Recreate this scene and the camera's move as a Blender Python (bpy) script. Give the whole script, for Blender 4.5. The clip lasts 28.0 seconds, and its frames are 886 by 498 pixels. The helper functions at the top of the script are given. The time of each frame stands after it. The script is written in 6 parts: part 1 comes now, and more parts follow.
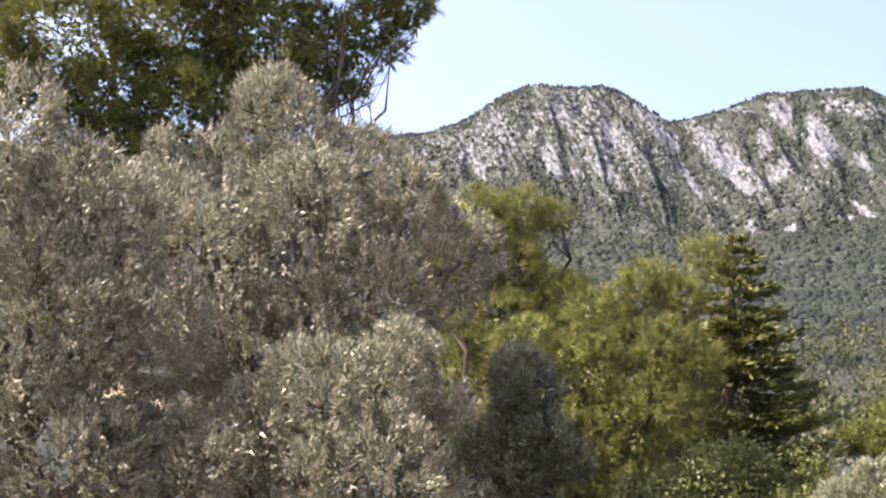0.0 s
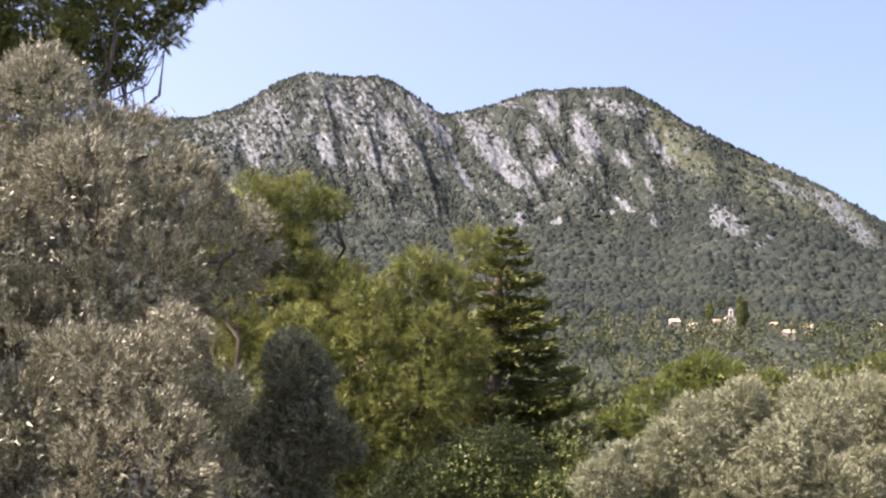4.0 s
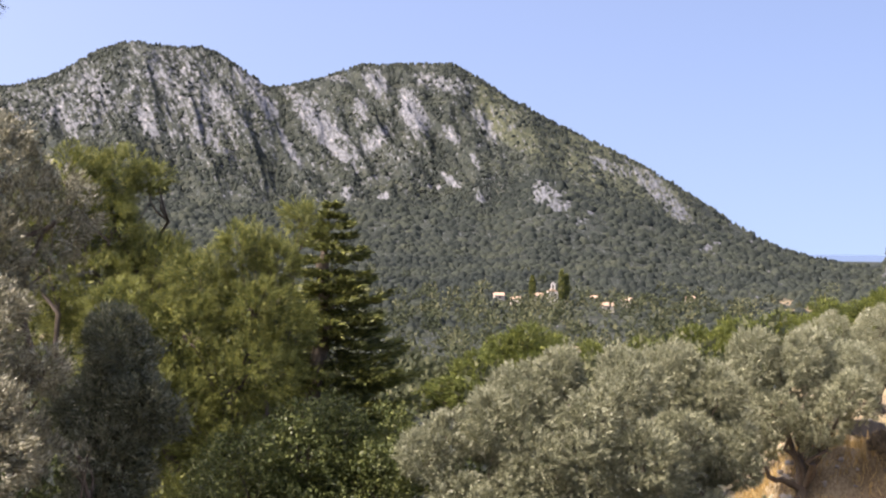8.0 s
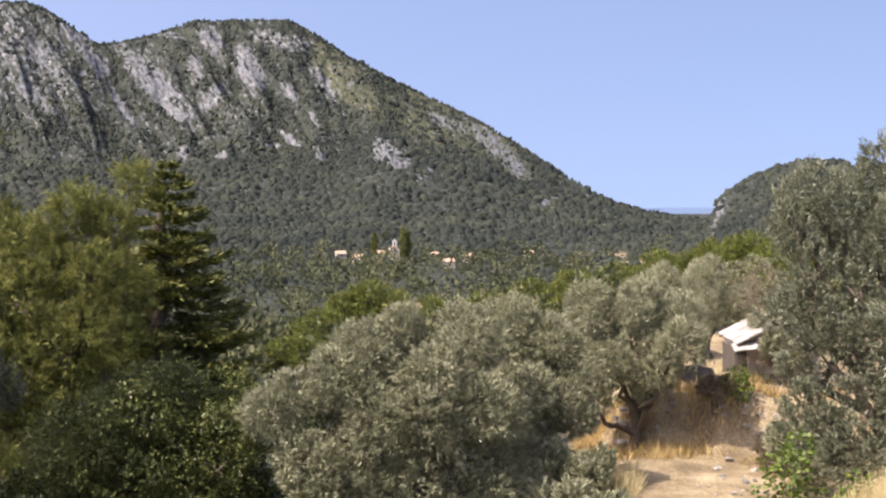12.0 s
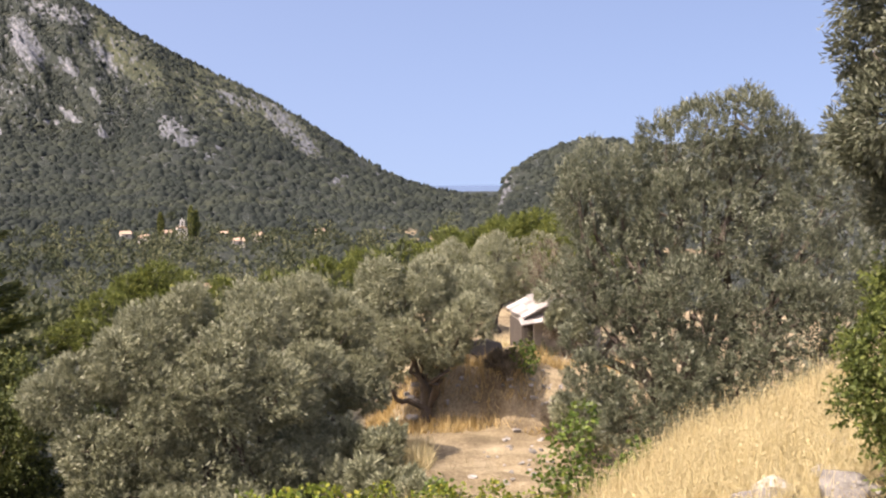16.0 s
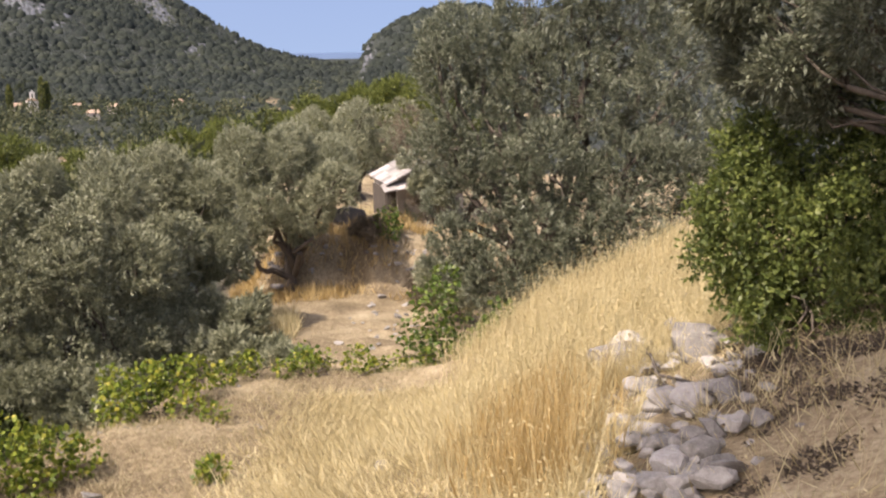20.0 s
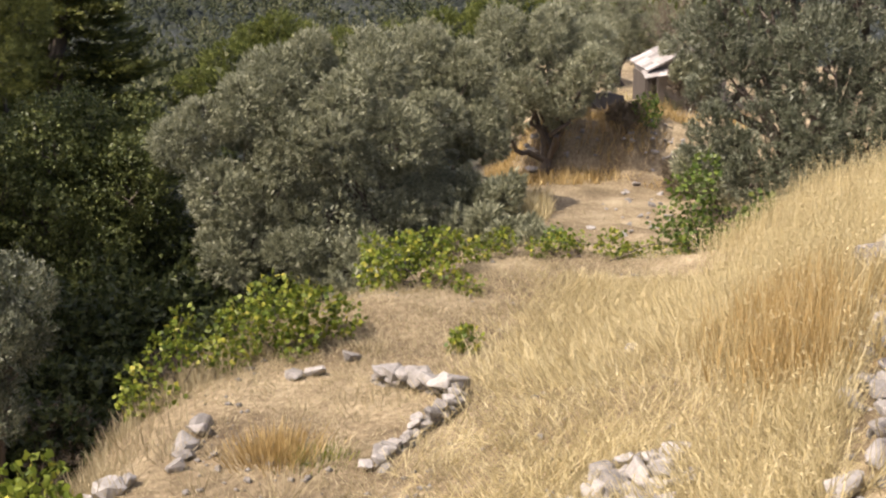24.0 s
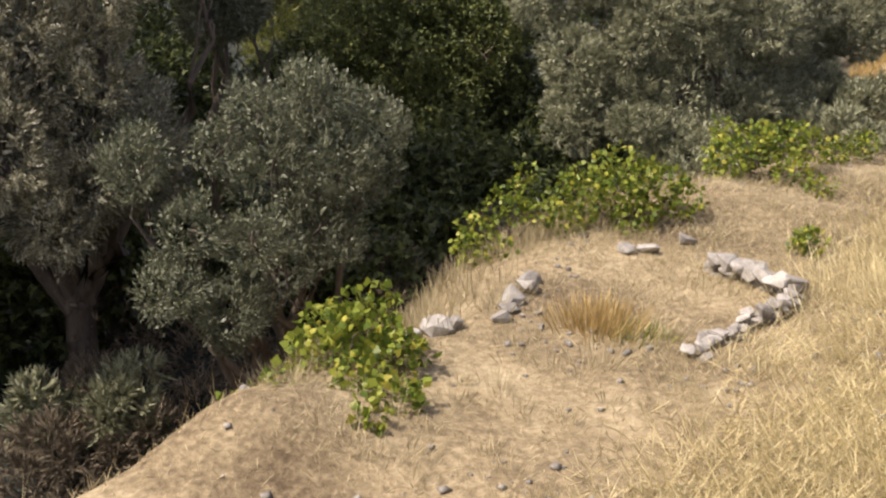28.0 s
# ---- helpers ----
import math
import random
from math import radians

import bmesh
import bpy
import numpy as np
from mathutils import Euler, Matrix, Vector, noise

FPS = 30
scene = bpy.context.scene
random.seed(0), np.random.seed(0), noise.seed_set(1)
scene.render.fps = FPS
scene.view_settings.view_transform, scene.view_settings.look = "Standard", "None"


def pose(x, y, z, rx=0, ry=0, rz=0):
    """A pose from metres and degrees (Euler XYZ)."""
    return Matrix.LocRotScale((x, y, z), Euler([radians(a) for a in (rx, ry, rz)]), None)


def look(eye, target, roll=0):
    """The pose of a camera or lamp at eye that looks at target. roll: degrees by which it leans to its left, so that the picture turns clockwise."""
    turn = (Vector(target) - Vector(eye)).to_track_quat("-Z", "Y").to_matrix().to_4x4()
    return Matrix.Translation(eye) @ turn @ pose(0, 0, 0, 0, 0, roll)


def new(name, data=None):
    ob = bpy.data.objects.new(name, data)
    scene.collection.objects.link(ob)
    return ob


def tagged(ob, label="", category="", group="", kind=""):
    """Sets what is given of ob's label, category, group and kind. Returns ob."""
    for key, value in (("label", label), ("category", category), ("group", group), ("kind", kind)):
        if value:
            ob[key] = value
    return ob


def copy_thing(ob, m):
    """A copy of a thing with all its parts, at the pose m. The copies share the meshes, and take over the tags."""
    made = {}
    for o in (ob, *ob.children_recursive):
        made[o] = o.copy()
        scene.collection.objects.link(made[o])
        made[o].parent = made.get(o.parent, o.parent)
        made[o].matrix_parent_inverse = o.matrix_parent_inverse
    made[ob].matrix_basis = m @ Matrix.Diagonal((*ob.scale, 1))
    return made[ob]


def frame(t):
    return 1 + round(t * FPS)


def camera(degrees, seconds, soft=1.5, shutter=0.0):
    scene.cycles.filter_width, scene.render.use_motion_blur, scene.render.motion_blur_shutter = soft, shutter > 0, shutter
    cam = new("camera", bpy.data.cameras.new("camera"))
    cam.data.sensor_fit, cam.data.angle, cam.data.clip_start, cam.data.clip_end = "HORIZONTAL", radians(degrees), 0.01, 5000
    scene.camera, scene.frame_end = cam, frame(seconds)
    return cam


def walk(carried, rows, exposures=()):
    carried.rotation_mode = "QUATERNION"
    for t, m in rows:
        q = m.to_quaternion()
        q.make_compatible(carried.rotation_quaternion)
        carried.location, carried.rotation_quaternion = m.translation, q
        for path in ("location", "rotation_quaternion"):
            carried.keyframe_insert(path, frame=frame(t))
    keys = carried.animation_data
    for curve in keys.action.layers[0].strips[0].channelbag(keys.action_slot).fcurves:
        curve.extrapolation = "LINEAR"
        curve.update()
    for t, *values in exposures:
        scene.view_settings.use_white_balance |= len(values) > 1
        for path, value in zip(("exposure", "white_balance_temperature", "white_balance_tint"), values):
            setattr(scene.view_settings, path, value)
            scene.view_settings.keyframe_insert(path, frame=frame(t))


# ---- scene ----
EXPOSURES = ((0, 1.40, 6900, 20), (1, 1.19, 6950, 21), (3, 1.10, 6900, 22), (8, 0.8, 6900, 21), (11, 0.66, 6900, 21), (14, 0.62, 6950, 21), (17, 0.56, 7150, 22), (20, 0.34, 6950, 20), (23, 0.28, 6950, 19), (26, 0.30, 6950, 18), (27, 0.46, 6950, 18), (28, 0.27, 7000, 17))
cam = camera(39.34, 28.0, soft=2.2)
walk(cam, [
    (0, pose(0.073, 0.497, 0.065, 91.205, 0.194, -1.603)),
    (0.5, pose(0.069, 0.498, 0.077, 91.289, -0.037, -3.123)),
    (1, pose(0.061, 0.450, 0.069, 91.238, -0.166, -4.646)),
    (1.5, pose(0.056, 0.402, 0.067, 91.166, -0.346, -6.105)),
    (2, pose(0.059, 0.382, 0.059, 91.098, -0.391, -7.452)),
    (2.5, pose(0.048, 0.361, 0.068, 90.986, -0.415, -8.691)),
    (3, pose(0.027, 0.296, 0.071, 90.878, -0.480, -9.837)),
    (3.5, pose(0.019, 0.278, 0.068, 90.791, -0.454, -10.970)),
    (5.5, pose(-0.023, 0.085, 0.044, 90.655, -0.624, -15.338)),
    (6, pose(-0.029, 0.061, 0.049, 90.643, -0.679, -16.446)),
    (6.5, pose(-0.030, 0.042, 0.044, 90.512, -0.639, -17.479)),
    (7, pose(-0.032, 0.024, 0.033, 90.265, -0.594, -18.406)),
    (7.5, pose(-0.026, -0.011, 0.039, 89.938, -0.594, -19.209)),
    (8, pose(-0.039, -0.066, 0.037, 89.618, -0.543, -20.056)),
    (8.5, pose(-0.044, -0.088, 0.034, 89.319, -0.422, -20.918)),
    (9, pose(-0.045, -0.104, 0.041, 89.055, -0.266, -21.839)),
    (9.5, pose(-0.048, -0.118, 0.043, 88.820, -0.157, -22.768)),
    (10, pose(-0.050, -0.135, 0.035, 88.585, -0.014, -23.698)),
    (10.5, pose(-0.054, -0.152, 0.031, 88.345, 0.037, -24.619)),
    (11, pose(-0.060, -0.157, 0.035, 88.106, 0.155, -25.560)),
    (11.5, pose(-0.058, -0.172, 0.039, 87.868, 0.259, -26.481)),
    (13.5, pose(-0.050, -0.174, 0.025, 87.398, 0.492, -30.334)),
    (14, pose(-0.048, -0.175, 0.036, 87.342, 0.515, -31.470)),
    (14.5, pose(-0.037, -0.174, 0.026, 87.253, 0.564, -32.826)),
    (15, pose(-0.018, -0.136, 0.027, 87.074, 0.581, -34.232)),
    (15.5, pose(-0.005, -0.121, 0.029, 86.842, 0.561, -35.648)),
    (16, pose(0.013, -0.120, 0.021, 86.606, 0.483, -37.050)),
    (16.5, pose(0.031, -0.113, 0.024, 86.241, 0.355, -38.460)),
    (17, pose(0.045, -0.112, 0.026, 85.661, 0.247, -39.829)),
    (17.5, pose(0.060, -0.115, 0.018, 84.891, 0.083, -41.129)),
    (18, pose(0.074, -0.118, 0.006, 84.020, -0.047, -42.259)),
    (18.5, pose(0.082, -0.118, 0.004, 83.077, 0.102, -43.074)),
    (19, pose(0.085, -0.113, -0.006, 82.175, 0.321, -43.535)),
    (19.5, pose(0.092, -0.112, -0.011, 81.319, 0.710, -43.648)),
    (20, pose(0.093, -0.100, -0.025, 80.445, 1.019, -43.399)),
    (20.5, pose(0.087, -0.090, -0.040, 79.472, 1.356, -42.807)),
    (22.5, pose(0.025, -0.141, -0.046, 76.312, 1.950, -36.951)),
    (23, pose(0.022, -0.123, -0.058, 75.885, 1.545, -35.110)),
    (23.5, pose(0.016, -0.094, -0.076, 75.593, 0.927, -33.304)),
    (24, pose(0.004, -0.064, -0.090, 75.348, 0.293, -31.489)),
    (24.5, pose(-0.008, -0.044, -0.096, 75.059, -0.251, -29.664)),
    (25, pose(-0.019, -0.027, -0.098, 74.559, -0.688, -27.798)),
    (25.5, pose(-0.022, -0.005, -0.108, 73.877, -0.903, -25.959)),
    (26, pose(-0.027, 0.011, -0.110, 73.043, -1.203, -23.994)),
    (26.5, pose(-0.045, 0.036, -0.128, 72.163, -1.767, -21.866)),
    (27, pose(-0.064, 0.043, -0.132, 71.159, -2.314, -19.495)),
    (27.5, pose(-0.074, 0.072, -0.150, 70.123, -2.977, -17.015)),
    (28, pose(-0.101, 0.087, -0.167, 69.075, -3.558, -14.582)),
], exposures=EXPOSURES)

# World, sun and exposure
world = bpy.data.worlds.new("world")
scene.world = world
world.use_nodes = True
wn = world.node_tree
sky = wn.nodes.new("ShaderNodeTexSky")
sky.sky_type = "NISHITA"
sky.sun_disc = False
SUN_AZ, SUN_EL = -88.0, 55.0
sky.sun_elevation, sky.sun_rotation = radians(SUN_EL), radians(SUN_AZ)
sky.altitude, sky.air_density, sky.dust_density, sky.ozone_density = 300, 0.8, 6.0, 3.0
wn.nodes["Background"].inputs["Strength"].default_value = 0.21
# a soft, even sky down to the horizon
tcw, lift = wn.nodes.new("ShaderNodeTexCoord"), wn.nodes.new("ShaderNodeVectorMath")
lift.inputs[1].default_value = (0, 0, 0.2)
wn.links.new(tcw.outputs["Generated"], lift.inputs[0])
wn.links.new(lift.outputs[0], sky.inputs["Vector"])
wn.links.new(sky.outputs[0], wn.nodes["Background"].inputs["Color"])
sun = new("sun", bpy.data.lights.new("sun", "SUN"))
sun.data.energy, sun.data.angle, sun.data.color = 5.1, radians(0.53), (1.0, 0.94, 0.84)
sun_dir = Vector((math.sin(radians(SUN_AZ)) * math.cos(radians(SUN_EL)), math.cos(radians(SUN_AZ)) * math.cos(radians(SUN_EL)), math.sin(radians(SUN_EL))))
sun.matrix_world = look(sun_dir * 50, (0, 0, 0))

rng = np.random.default_rng(7)


# ---- small tools ----
def polar(az, d, z=0.0):
    """A place by its bearing in degrees from north (+y), its distance and its height."""
    a = radians(az)
    return Vector((d * math.sin(a), d * math.cos(a), z))


def sstep(a, b, x):
    t = np.clip((np.asarray(x, float) - a) / (b - a), 0, 1)
    return t * t * (3 - 2 * t)


TABLE = np.random.default_rng(3).random((256, 256))


def vnoise(x, y):
    """Smooth value noise from 0 to 1."""
    x, y = np.asarray(x, float), np.asarray(y, float)
    xi, yi = np.floor(x).astype(int), np.floor(y).astype(int)
    fx, fy = x - xi, y - yi
    fx, fy = fx * fx * (3 - 2 * fx), fy * fy * (3 - 2 * fy)
    a, b = TABLE[xi & 255, yi & 255], TABLE[(xi + 1) & 255, yi & 255]
    c, d = TABLE[xi & 255, (yi + 1) & 255], TABLE[(xi + 1) & 255, (yi + 1) & 255]
    return (a * (1 - fx) + b * fx) * (1 - fy) + (c * (1 - fx) + d * fx) * fy


def fbm(x, y, octaves=4):
    total, amp, norm = 0.0, 1.0, 0.0
    for i in range(octaves):
        total = total + amp * vnoise(x * 2 ** i + 17.3 * i, y * 2 ** i + 5.1 * i)
        norm, amp = norm + amp, amp * 0.5
    return total / norm


def mesh_np(name, verts, faces, material=None, smooth=False):
    """A mesh from numpy arrays; faces: (n, 3) or (n, 4)."""
    me = bpy.data.meshes.new(name)
    verts, faces = np.ascontiguousarray(verts, np.float32), np.ascontiguousarray(faces, np.int32)
    n, k = faces.shape
    me.vertices.add(len(verts))
    me.vertices.foreach_set("co", verts.ravel())
    me.loops.add(n * k)
    me.loops.foreach_set("vertex_index", faces.ravel())
    me.polygons.add(n)
    me.polygons.foreach_set("loop_start", np.arange(0, n * k, k, dtype=np.int32))
    if smooth:
        me.polygons.foreach_set("use_smooth", np.ones(n, bool))
    me.update(calc_edges=True)
    me.validate()
    if material:
        me.materials.append(material)
    return me


def under(ob, parent):
    ob.parent = parent
    return ob


def part(name, data, material, parent, label=""):
    """Links a bmesh or mesh as one object under a thing or a part."""
    if isinstance(data, bmesh.types.BMesh):
        me = bpy.data.meshes.new(name)
        data.to_mesh(me)
        data.free()
        data = me
    if material and not data.materials:
        data.materials.append(material)
    ob = under(new(name, data), parent)
    return tagged(ob, label) if label else ob


def thing(name, place, label, category, group="", kind="", turn=0.0):
    ob = new(name)
    ob.empty_display_size = 0.2
    ob.matrix_world = Matrix.Translation(place) @ Matrix.Rotation(radians(turn), 4, "Z")
    return tagged(ob, label, category, group, kind)


# ---- materials ----
def nodes_of(name):
    m = bpy.data.materials.new(name)
    m.use_nodes = True
    return m, m.node_tree.nodes, m.node_tree.links, m.node_tree.nodes["Principled BSDF"]


def ramp(nodes, stops):
    r = nodes.new("ShaderNodeValToRGB")
    while len(r.color_ramp.elements) < len(stops):
        r.color_ramp.elements.new(0.5)
    for e, (p, c) in zip(r.color_ramp.elements, stops):
        e.position, e.color = p, (*c, 1)
    return r


def noise_node(nodes, links, scale, detail=4, coord="Object", rough=0.6, stretch=None, slant=0.0):
    tc = nodes.new("ShaderNodeTexCoord")
    n = nodes.new("ShaderNodeTexNoise")
    n.inputs["Scale"].default_value, n.inputs["Detail"].default_value, n.inputs["Roughness"].default_value = scale, detail, rough
    src = tc.outputs[coord]
    if stretch:
        mp = nodes.new("ShaderNodeMapping")
        if slant:
            mp.vector_type = "TEXTURE"
            mp.inputs["Rotation"].default_value = (0, 0, slant)
        mp.inputs["Scale"].default_value = stretch
        links.new(src, mp.inputs["Vector"])
        src = mp.outputs[0]
    links.new(src, n.inputs["Vector"])
    return n


def leaf_material(name, stops, patch=0.5, translucent=0.3, rough=0.5, clump=1.2, shine=0.22):
    """Foliage: every leaf its own shade, drifting in patches over the crown, and some light through the leaf."""
    m, nodes, links, p = nodes_of(name)
    g = nodes.new("ShaderNodeNewGeometry")
    n = noise_node(nodes, links, clump, 2)
    mix = nodes.new("ShaderNodeMix")
    mix.inputs["Factor"].default_value = patch
    links.new(g.outputs["Random Per Island"], mix.inputs[2])
    links.new(n.outputs["Fac"], mix.inputs[3])
    r = ramp(nodes, stops)
    links.new(mix.outputs[0], r.inputs[0])
    links.new(r.outputs[0], p.inputs["Base Color"])
    p.inputs["Roughness"].default_value = rough
    p.inputs["Specular IOR Level"].default_value = shine
    t = nodes.new("ShaderNodeBsdfTranslucent")
    links.new(r.outputs[0], t.inputs["Color"])
    sh = nodes.new("ShaderNodeMixShader")
    sh.inputs[0].default_value = translucent
    links.new(p.outputs[0], sh.inputs[1])
    links.new(t.outputs[0], sh.inputs[2])
    links.new(sh.outputs[0], nodes["Material Output"].inputs["Surface"])
    return m


def surface_material(name, stops, scale=3.0, fine=40.0, rough=0.85, bump=0.4, dist=0.02, stretch=None, random_part=0.0):
    """Stone, bark, earth, plaster: two scales of noise in colour, fine relief."""
    m, nodes, links, p = nodes_of(name)
    a = noise_node(nodes, links, scale, 5, stretch=stretch)
    b = noise_node(nodes, links, fine, 4, stretch=stretch)
    mix = nodes.new("ShaderNodeMix")
    mix.inputs["Factor"].default_value = 0.4
    links.new(a.outputs["Fac"], mix.inputs[2])
    links.new(b.outputs["Fac"], mix.inputs[3])
    src = mix.outputs[0]
    if random_part:
        info = nodes.new("ShaderNodeObjectInfo")
        ma = nodes.new("ShaderNodeMath")
        ma.operation = "MULTIPLY_ADD"
        ma.inputs[1].default_value = random_part
        links.new(info.outputs["Random"], ma.inputs[0])
        sub = nodes.new("ShaderNodeMath")
        sub.operation = "SUBTRACT"
        links.new(src, sub.inputs[0])
        sub.inputs[1].default_value = random_part / 2
        links.new(sub.outputs[0], ma.inputs[2])
        src = ma.outputs[0]
    r = ramp(nodes, stops)
    links.new(src, r.inputs[0])
    links.new(r.outputs[0], p.inputs["Base Color"])
    p.inputs["Roughness"].default_value = rough
    p.inputs["Specular IOR Level"].default_value = 0.25
    bp = nodes.new("ShaderNodeBump")
    bp.inputs["Strength"].default_value, bp.inputs["Distance"].default_value = bump, dist
    links.new(src, bp.inputs["Height"])
    links.new(bp.outputs[0], p.inputs["Normal"])
    return m


OLIVE = leaf_material("olive_leaves", [(0.1, (0.105, 0.115, 0.066)), (0.45, (0.225, 0.235, 0.142)), (0.75, (0.38, 0.387, 0.252)), (1.0, (0.58, 0.578, 0.425))], patch=0.35, translucent=0.2, rough=0.45, shine=0.35)
OLIVE_WARM = leaf_material("olive_leaves_warm", [(0.1, (0.085, 0.084, 0.052)), (0.45, (0.205, 0.2, 0.13)), (0.75, (0.375, 0.365, 0.26)), (1.0, (0.66, 0.645, 0.53))], patch=0.3, translucent=0.2, rough=0.42, shine=0.45)
# darker copy of the olive leaves; these crowns' shade is put into the colour
OLIVE_SHADED = leaf_material("shaded_olive_leaves", [(0.1, (0.058, 0.068, 0.04)), (0.45, (0.12, 0.134, 0.084)), (0.75, (0.215, 0.23, 0.15)), (1.0, (0.42, 0.43, 0.32))], patch=0.35, translucent=0.16, rough=0.42, shine=0.35)
PINE = leaf_material("pine_needles", [(0.15, (0.046, 0.06, 0.022)), (0.45, (0.13, 0.15, 0.044)), (0.85, (0.345, 0.345, 0.09))], patch=0.45, translucent=0.25)
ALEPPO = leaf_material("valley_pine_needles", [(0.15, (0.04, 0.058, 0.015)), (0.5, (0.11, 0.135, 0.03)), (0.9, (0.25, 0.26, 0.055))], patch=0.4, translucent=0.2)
FIR = leaf_material("fir_needles", [(0.12, (0.04, 0.054, 0.02)), (0.5, (0.12, 0.137, 0.042)), (0.9, (0.30, 0.30, 0.08))], patch=0.45, translucent=0.2)
BROAD = leaf_material("broad_leaves", [(0.12, (0.022, 0.032, 0.014)), (0.5, (0.055, 0.072, 0.027)), (0.9, (0.17, 0.19, 0.065))], patch=0.4, translucent=0.3, rough=0.35)
OAK = leaf_material("oak_leaves", [(0.12, (0.034, 0.049, 0.018)), (0.5, (0.095, 0.117, 0.038)), (0.9, (0.25, 0.27, 0.085))], patch=0.4, translucent=0.25, rough=0.4)
LAUREL = leaf_material("laurel_leaves", [(0.12, (0.045, 0.064, 0.02)), (0.5, (0.115, 0.148, 0.038)), (0.9, (0.26, 0.29, 0.08))], patch=0.4, translucent=0.35, rough=0.4)
VINE = leaf_material("vine_leaves", [(0.1, (0.055, 0.09, 0.015)), (0.4, (0.13, 0.175, 0.026)), (0.72, (0.24, 0.28, 0.043)), (0.88, (0.43, 0.39, 0.07)), (0.98, (0.32, 0.19, 0.06))], patch=0.3, translucent=0.35, rough=0.4, clump=2.5)
FIG = leaf_material("fig_leaves", [(0.1, (0.045, 0.08, 0.016)), (0.6, (0.11, 0.165, 0.033)), (1.0, (0.24, 0.29, 0.055))], patch=0.3, translucent=0.3, rough=0.45, clump=2.5)
GRASS = leaf_material("dry_grass", [(0.1, (0.31, 0.25, 0.125)), (0.45, (0.53, 0.45, 0.245)), (0.8, (0.72, 0.64, 0.395)), (1.0, (0.86, 0.80, 0.58))], patch=0.5, translucent=0.3, rough=0.6, clump=0.8)
TAWNY = leaf_material("tawny_grass", [(0.1, (0.25, 0.165, 0.062)), (0.5, (0.46, 0.335, 0.14)), (1.0, (0.68, 0.53, 0.27))], patch=0.4, translucent=0.3, rough=0.6)
# far woods; the blue-grey of the haze is mixed into the leaf colour
FOREST = leaf_material("hazy_forest_foliage", [(0.32, (0.029, 0.038, 0.034)), (0.5, (0.042, 0.053, 0.043)), (0.68, (0.074, 0.085, 0.06))], patch=0.8, translucent=0.45, rough=0.8, clump=0.02)
WOODS = leaf_material("valley_foliage", [(0.34, (0.032, 0.041, 0.020)), (0.5, (0.07, 0.082, 0.038)), (0.66, (0.15, 0.152, 0.078))], patch=0.7, translucent=0.2, rough=0.7, clump=0.03)
STUBBLE = leaf_material("stubble", [(0.1, (0.20, 0.165, 0.095)), (0.45, (0.36, 0.305, 0.18)), (0.8, (0.54, 0.47, 0.30)), (1.0, (0.74, 0.67, 0.46))], patch=0.5, translucent=0.2, rough=0.7, clump=1.1)
TWIG = leaf_material("bare_twigs", [(0.1, (0.07, 0.056, 0.038)), (0.6, (0.16, 0.13, 0.09)), (1.0, (0.28, 0.235, 0.165))], patch=0.4, translucent=0.05, rough=0.8)
BARK = surface_material("bark", [(0.3, (0.05, 0.04, 0.03)), (0.7, (0.17, 0.14, 0.11))], 6, 40, bump=0.8, stretch=(1, 1, 0.25))
STONE = surface_material("limestone", [(0.25, (0.13, 0.12, 0.105)), (0.5, (0.28, 0.265, 0.24)), (0.75, (0.44, 0.42, 0.385))], 5, 30, bump=0.6, random_part=0.3)
# stone for the boulder, its colour lowered to hold the shade beside the hut
SHADED_STONE = surface_material("shaded_stone", [(0.3, (0.04, 0.038, 0.035)), (0.7, (0.11, 0.105, 0.10))], 3, 25, bump=0.5)
PLASTER = surface_material("lime_plaster", [(0.3, (0.30, 0.27, 0.22)), (0.7, (0.52, 0.48, 0.42))], 2.5, 25, bump=0.3)
# the hut's plaster, toned down to carry the shade on its walls
SHADED_WALL = surface_material("shaded_plaster", [(0.3, (0.20, 0.175, 0.145)), (0.7, (0.40, 0.36, 0.31))], 2.5, 25, bump=0.3)
WHITEWASH = surface_material("whitewash", [(0.3, (0.50, 0.48, 0.44)), (0.7, (0.66, 0.64, 0.60))], 0.5, 5, bump=0.1)
SLAB = surface_material("roof_slab", [(0.25, (0.15, 0.14, 0.125)), (0.7, (0.46, 0.43, 0.40))], 4, 30, bump=0.4, random_part=0.35)
TERRACOTTA = surface_material("terracotta", [(0.3, (0.32, 0.22, 0.15)), (0.7, (0.50, 0.38, 0.28))], 1, 8, bump=0.2)
DARKWOOD = surface_material("weathered_wood", [(0.3, (0.04, 0.035, 0.03)), (0.7, (0.12, 0.10, 0.08))], 4, 30, bump=0.4, stretch=(4, 4, 0.5))


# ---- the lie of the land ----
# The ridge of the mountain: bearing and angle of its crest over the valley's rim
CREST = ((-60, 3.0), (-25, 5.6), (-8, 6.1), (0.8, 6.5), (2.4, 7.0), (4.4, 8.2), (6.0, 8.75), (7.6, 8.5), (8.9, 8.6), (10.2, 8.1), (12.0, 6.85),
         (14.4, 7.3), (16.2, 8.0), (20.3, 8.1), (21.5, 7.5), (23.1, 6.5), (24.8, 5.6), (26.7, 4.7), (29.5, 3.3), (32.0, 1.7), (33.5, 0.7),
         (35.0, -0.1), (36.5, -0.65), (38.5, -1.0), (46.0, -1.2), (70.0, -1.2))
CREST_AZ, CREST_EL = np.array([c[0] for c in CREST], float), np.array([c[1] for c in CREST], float)
